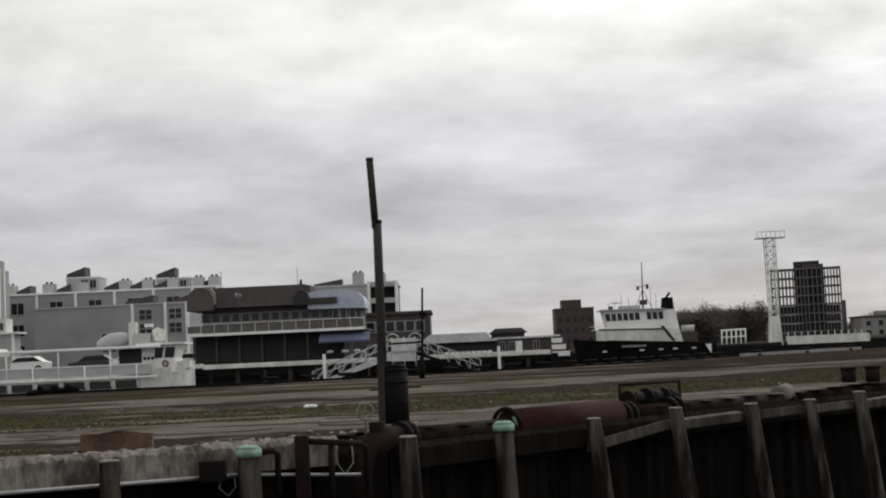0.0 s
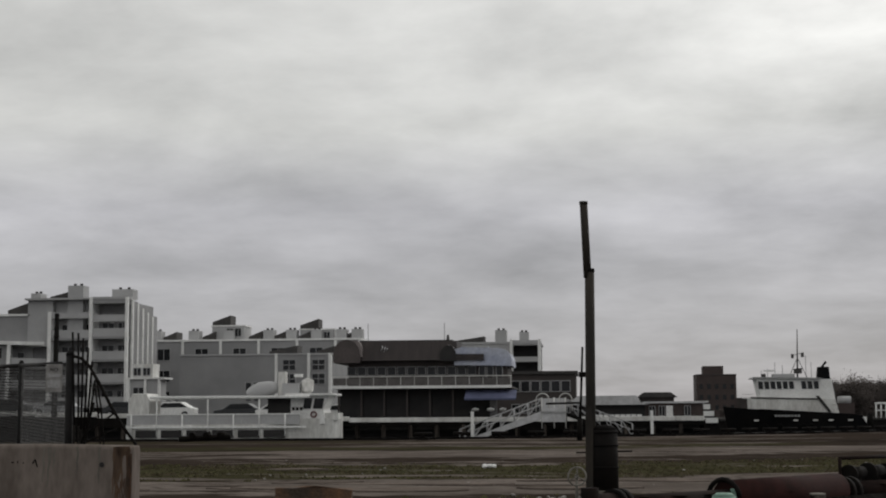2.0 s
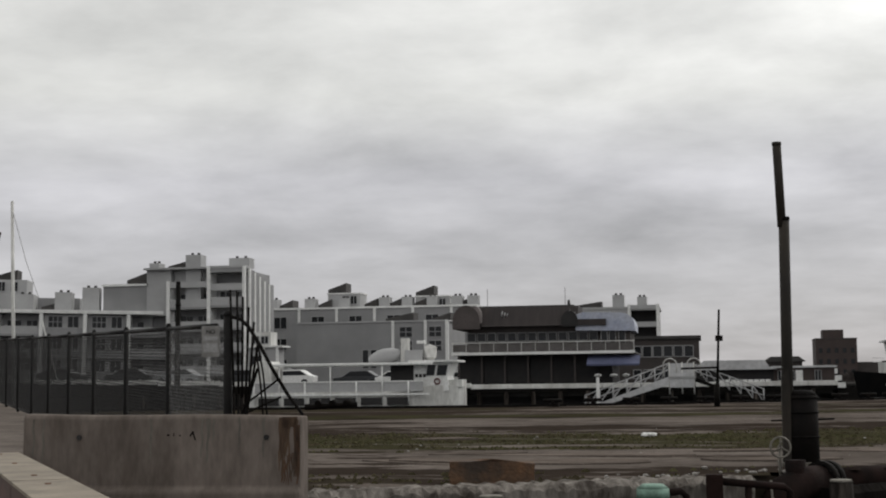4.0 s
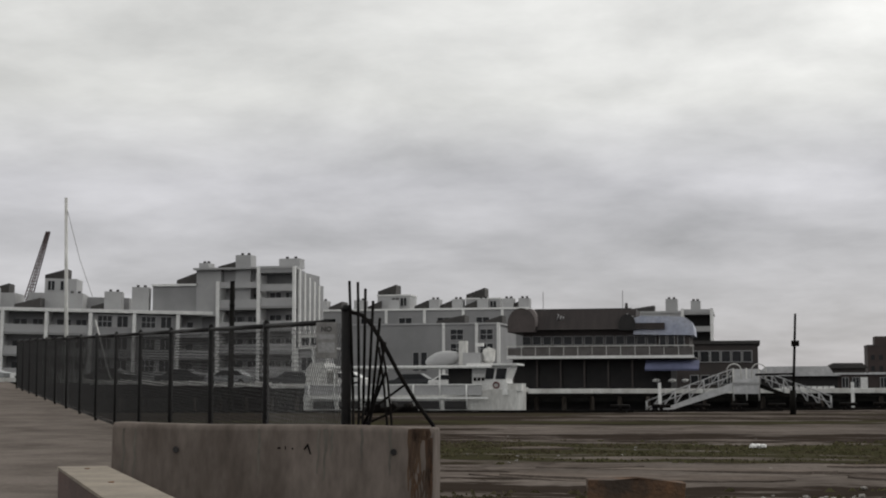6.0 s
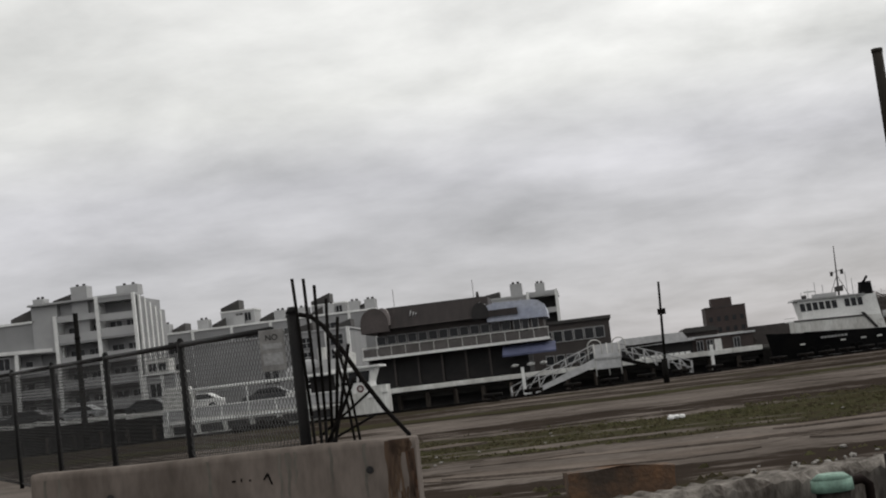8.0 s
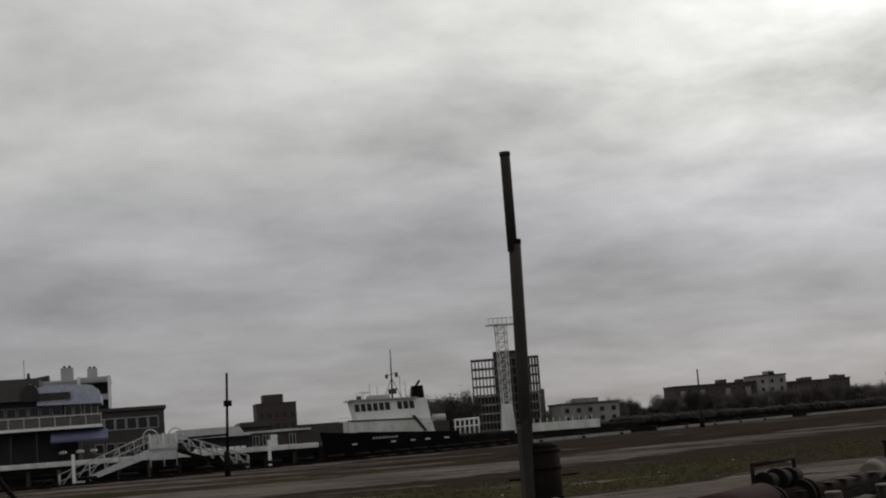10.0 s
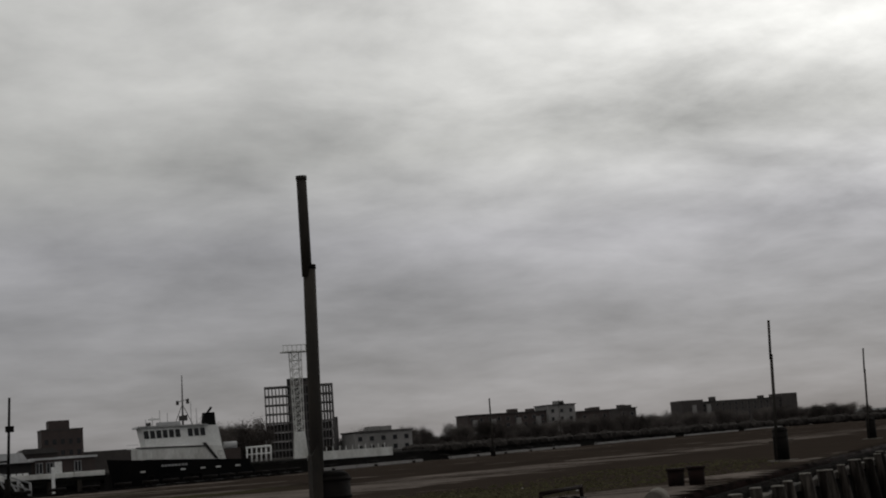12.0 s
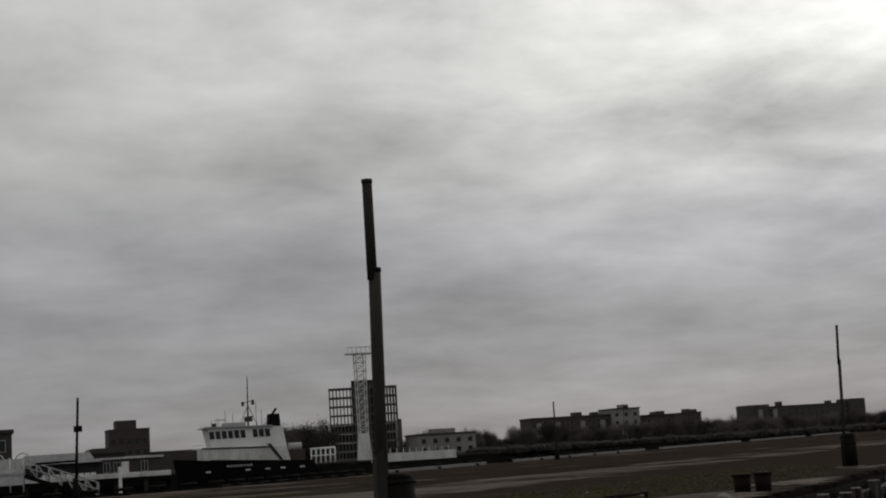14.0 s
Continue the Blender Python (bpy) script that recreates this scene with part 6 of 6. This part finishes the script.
block(ob_, "stair_tower", 9.0, 9.9, 2, 8, 0, 10.5, OLDFRAME)
bk = thing("brick_block", "dark red brick block with a rooftop plant room", "building", pose(33, 400, 0))
block(bk, "wall", -5.4, 4.9, 0, 12, 0, 11.6, BRICK)
block(bk, "plant_room", -3.4, 1.8, 2, 9, 11.6, 14.0, BRICK)
block(bk, "parapet", -5.5, 5.0, -0.1, 12, 11.5, 11.8, BROWNWALL)
for k in range(5):
    for z in (2.5, 5.2, 8.0):
        window(bk, -4.2 + k * 2.0, z, 0.9, 1.2, bars=0, frame_mat=BROWNWALL)
block(bk, "low_wing", 4.9, 26, 2, 12, 0, 5.6, BROWNWALL)

# far buildings along the shore
rnd = random.Random(33)


def far_block(x, y, w, h, m, label, floors=3, step=3.2, roof_h=0.8, rz=0):
    th = thing("far_building", label, "building", pose(x, y, 0, 0, 0, rz), "far shore buildings")
    block(th, "wall", -w / 2, w / 2, 0, 12, 0, h, m)
    block(th, "roof", -w / 2 - 0.3, w / 2 + 0.3, -0.4, 12.3, h, h + 0.35, DARKROOF)
    n = int(w / step)
    for i in range(n):
        for k in range(floors):
            window(th, -w / 2 + (i + 0.5) * w / n, 1.0 + k * (h - 0.8) / floors, step * 0.36, (h / floors) * 0.42, bars=0, frame_mat=FARCONC)
    for i in range(2):
        u = rnd.uniform(-w / 2 + 2, w / 2 - 3)
        block(th, "roof_box", u, u + rnd.uniform(1.5, 4), 3, 7, h + 0.35, h + 0.35 + roof_h * rnd.uniform(0.6, 1.6), m)
    return th


far_block(114, 388, 16, 5.6, FARCONC, "low pale grey building on the far shore", 2)
long_block = far_block(195, 500, 30, 10.2, BRICK, "long brick apartment building with pale bays on the far shore", 4)
for x in (-12.5, -5.5, 4.0, 11.5):
    part("pale_bay", box(B(), x - 0.9, x + 0.9, -0.6, 0.0, 0.5, 8.6), FARCONC, long_block)
far_block(215, 498, 10.5, 12.0, FARCONC, "pale brick stair block on the far shore", 4)
far_block(231, 505, 12, 9.2, BRICK, "brick row house on the far shore", 3)
far_block(252, 520, 7, 9.6, BROWNWALL, "narrow gabled house on the far shore", 3)
slab_block = far_block(407, 700, 68, 13.2, BROWNWALL, "long dark slab block of flats far off", 5, 3.6, 1.5)
block(slab_block, "end_tower", -34.5, -22.0, -1.2, 11, 0, 14.6, BROWNWALL)
block(slab_block, "end_tower", 25.0, 34.6, -1.2, 11, 0, 15.2, BROWNWALL)
for x in (-27.5, -19.0):
    part("pale_bay", box(B(), x - 1.2, x + 1.2, -1.7, -1.15, 0.5, 12.0), FARCONC, slab_block)
far_block(-10, 330, 20, 4.5, ROOFGREY, "pale low shed beyond the quay", 1)
fy = thing("white_steamer", "white three-decked vessel berthed beyond the quay", "vessel", pose(11.6, 168, 0))
for k in range(3):
    part("deck", box(B(), -2.3 + k * 0.3, 2.2 - k * 0.4, 0, 4, 0.3 + k * 0.75, 0.85 + k * 0.75), WHITE, fy)
    part("window_band", box(B(), -2.0 + k * 0.3, 1.9 - k * 0.4, 0.1, 3.9, 0.85 + k * 0.75, 1.05 + k * 0.75), SHADEVOID, fy)
part("roof", box(B(), -1.4, 1.2, 0, 4, 2.55, 2.7), WHITE, fy)


def tree_parts(seed, h):
    r = random.Random(seed)
    b = B()
    rod(b, (0, 0, -0.3), (0.1, 0, h * 0.45), h * 0.028, h * 0.016, 7)
    tips = []
    for k in range(8):
        a = k * 0.785 + r.uniform(-0.3, 0.3)
        z = h * r.uniform(0.28, 0.45)
        e = (math.cos(a) * h * r.uniform(0.14, 0.27), math.sin(a) * h * r.uniform(0.14, 0.27), z + h * r.uniform(0.2, 0.45))
        rod(b, (0.05, 0, z), e, h * 0.011, h * 0.004, 5)
        tips.append(e)
    trunk = mesh_of("trunk", b, TRUNK)
    b = B()
    for k in range(3600):
        t = r.choice(tips)
        if k % 3 == 0:
            t = (t[0] * 0.8, t[1] * 0.8, t[2] * r.uniform(0.3, 0.8))
        c = Vector(t) + Vector((r.gauss(0, 0.085), r.gauss(0, 0.085), r.gauss(-0.06, 0.10))) * h
        c.z = max(c.z, h * 0.12)
        d = Vector((r.gauss(0, 1), r.gauss(0, 1), r.gauss(0.4, 1))).normalized() * r.uniform(0.02, 0.05) * h
        s = d.orthogonal().normalized() * r.uniform(0.012, 0.028) * h
        b.faces.new([b.verts.new(c), b.verts.new(c + d * 0.5 + s), b.verts.new(c + d)])
    return trunk, mesh_of("crown", b, TWIGS)


kinds_t = []
for s in range(3):
    tr, cr_ = tree_parts(s, 10)
    th = thing("tree", "bare dark brown autumn tree on the far shore", "tree", pose(60 + s * 5, 345 + s, 0.2), "trees on the far shore")
    part("trunk", tr, None, th), part("crown", cr_, None, th)
    kinds_t.append(th)
rnd = random.Random(5)


def grow(x, y, h):
    copy_thing(rnd.choice(kinds_t), pose(x, y, 0.0, 0, 0, rnd.uniform(0, 360)) @ Matrix.Diagonal((h / 10, h / 10, h / 10, 1))).scale = (h / 10 * rnd.uniform(1, 1.4), h / 10, h / 10)


for k in range(64):
    grow(52 + k * 0.30 + rnd.uniform(-0.6, 0.6), 338 + rnd.uniform(0, 20), rnd.uniform(7.8, 8.8))
for k in range(158):
    f_ = k / 158
    grow(108 + f_ * 300 + rnd.uniform(-3, 3), 405 + f_ * 195 + rnd.uniform(-12, 8), rnd.uniform(4.2, 7.4) * (1 + 0.1 * f_))
for k in range(60):
    grow(420 + k * 9 + rnd.uniform(-5, 5), 730 + k * 3.5 + rnd.uniform(-20, 20), rnd.uniform(5, 9))
for k in range(14):
    grow(6 + k * 1.8, 300 + rnd.uniform(0, 20), rnd.uniform(2, 3.4))
ridge = B()
top_r, low_r = [], []
for k in range(120):
    x = -300 + k * 18
    zt = 6 + 5 * noise.noise((k * 0.09, 0, 0)) + 2.2 * noise.noise((k * 0.5, 3, 0)) + max(0, (k - 60) * 0.06)
    top_r.append(ridge.verts.new((x, 1250 - 0.25 * k, zt)))
    low_r.append(ridge.verts.new((x, 1100 - 0.25 * k, -1)))
for k in range(119):
    ridge.faces.new((low_r[k], low_r[k + 1], top_r[k + 1], top_r[k])).smooth = True
solo("far_hill", ridge, HILL, "low hazy wooded hill on the horizon", "hill", kind="structure")
hedge = B()
for k in range(420):
    f_ = k / 420
    lump(hedge, (100 + f_ * 420 + rnd.uniform(-1, 1), 400 + f_ * 330 + rnd.uniform(-6, 6), rnd.uniform(0.4, 2.2)), (rnd.uniform(1.2, 2.6), 1.6, rnd.uniform(0.8, 1.9)), k)
for k in range(520):
    f_ = (k / 520) ** 1.5
    x, y = 62 + f_ * 560, 206 + f_ * 246 + rnd.uniform(0, 3)
    lump(hedge, (x, y, 0.7), (rnd.uniform(0.8, 1.6) * (1 + f_), 1.0, rnd.uniform(0.45, 0.8) * (1 + 1.4 * f_)), k)
solo("scrub", hedge, TRUNK, "dark brown scrub along the far shore", "scrub", kind="stuff")
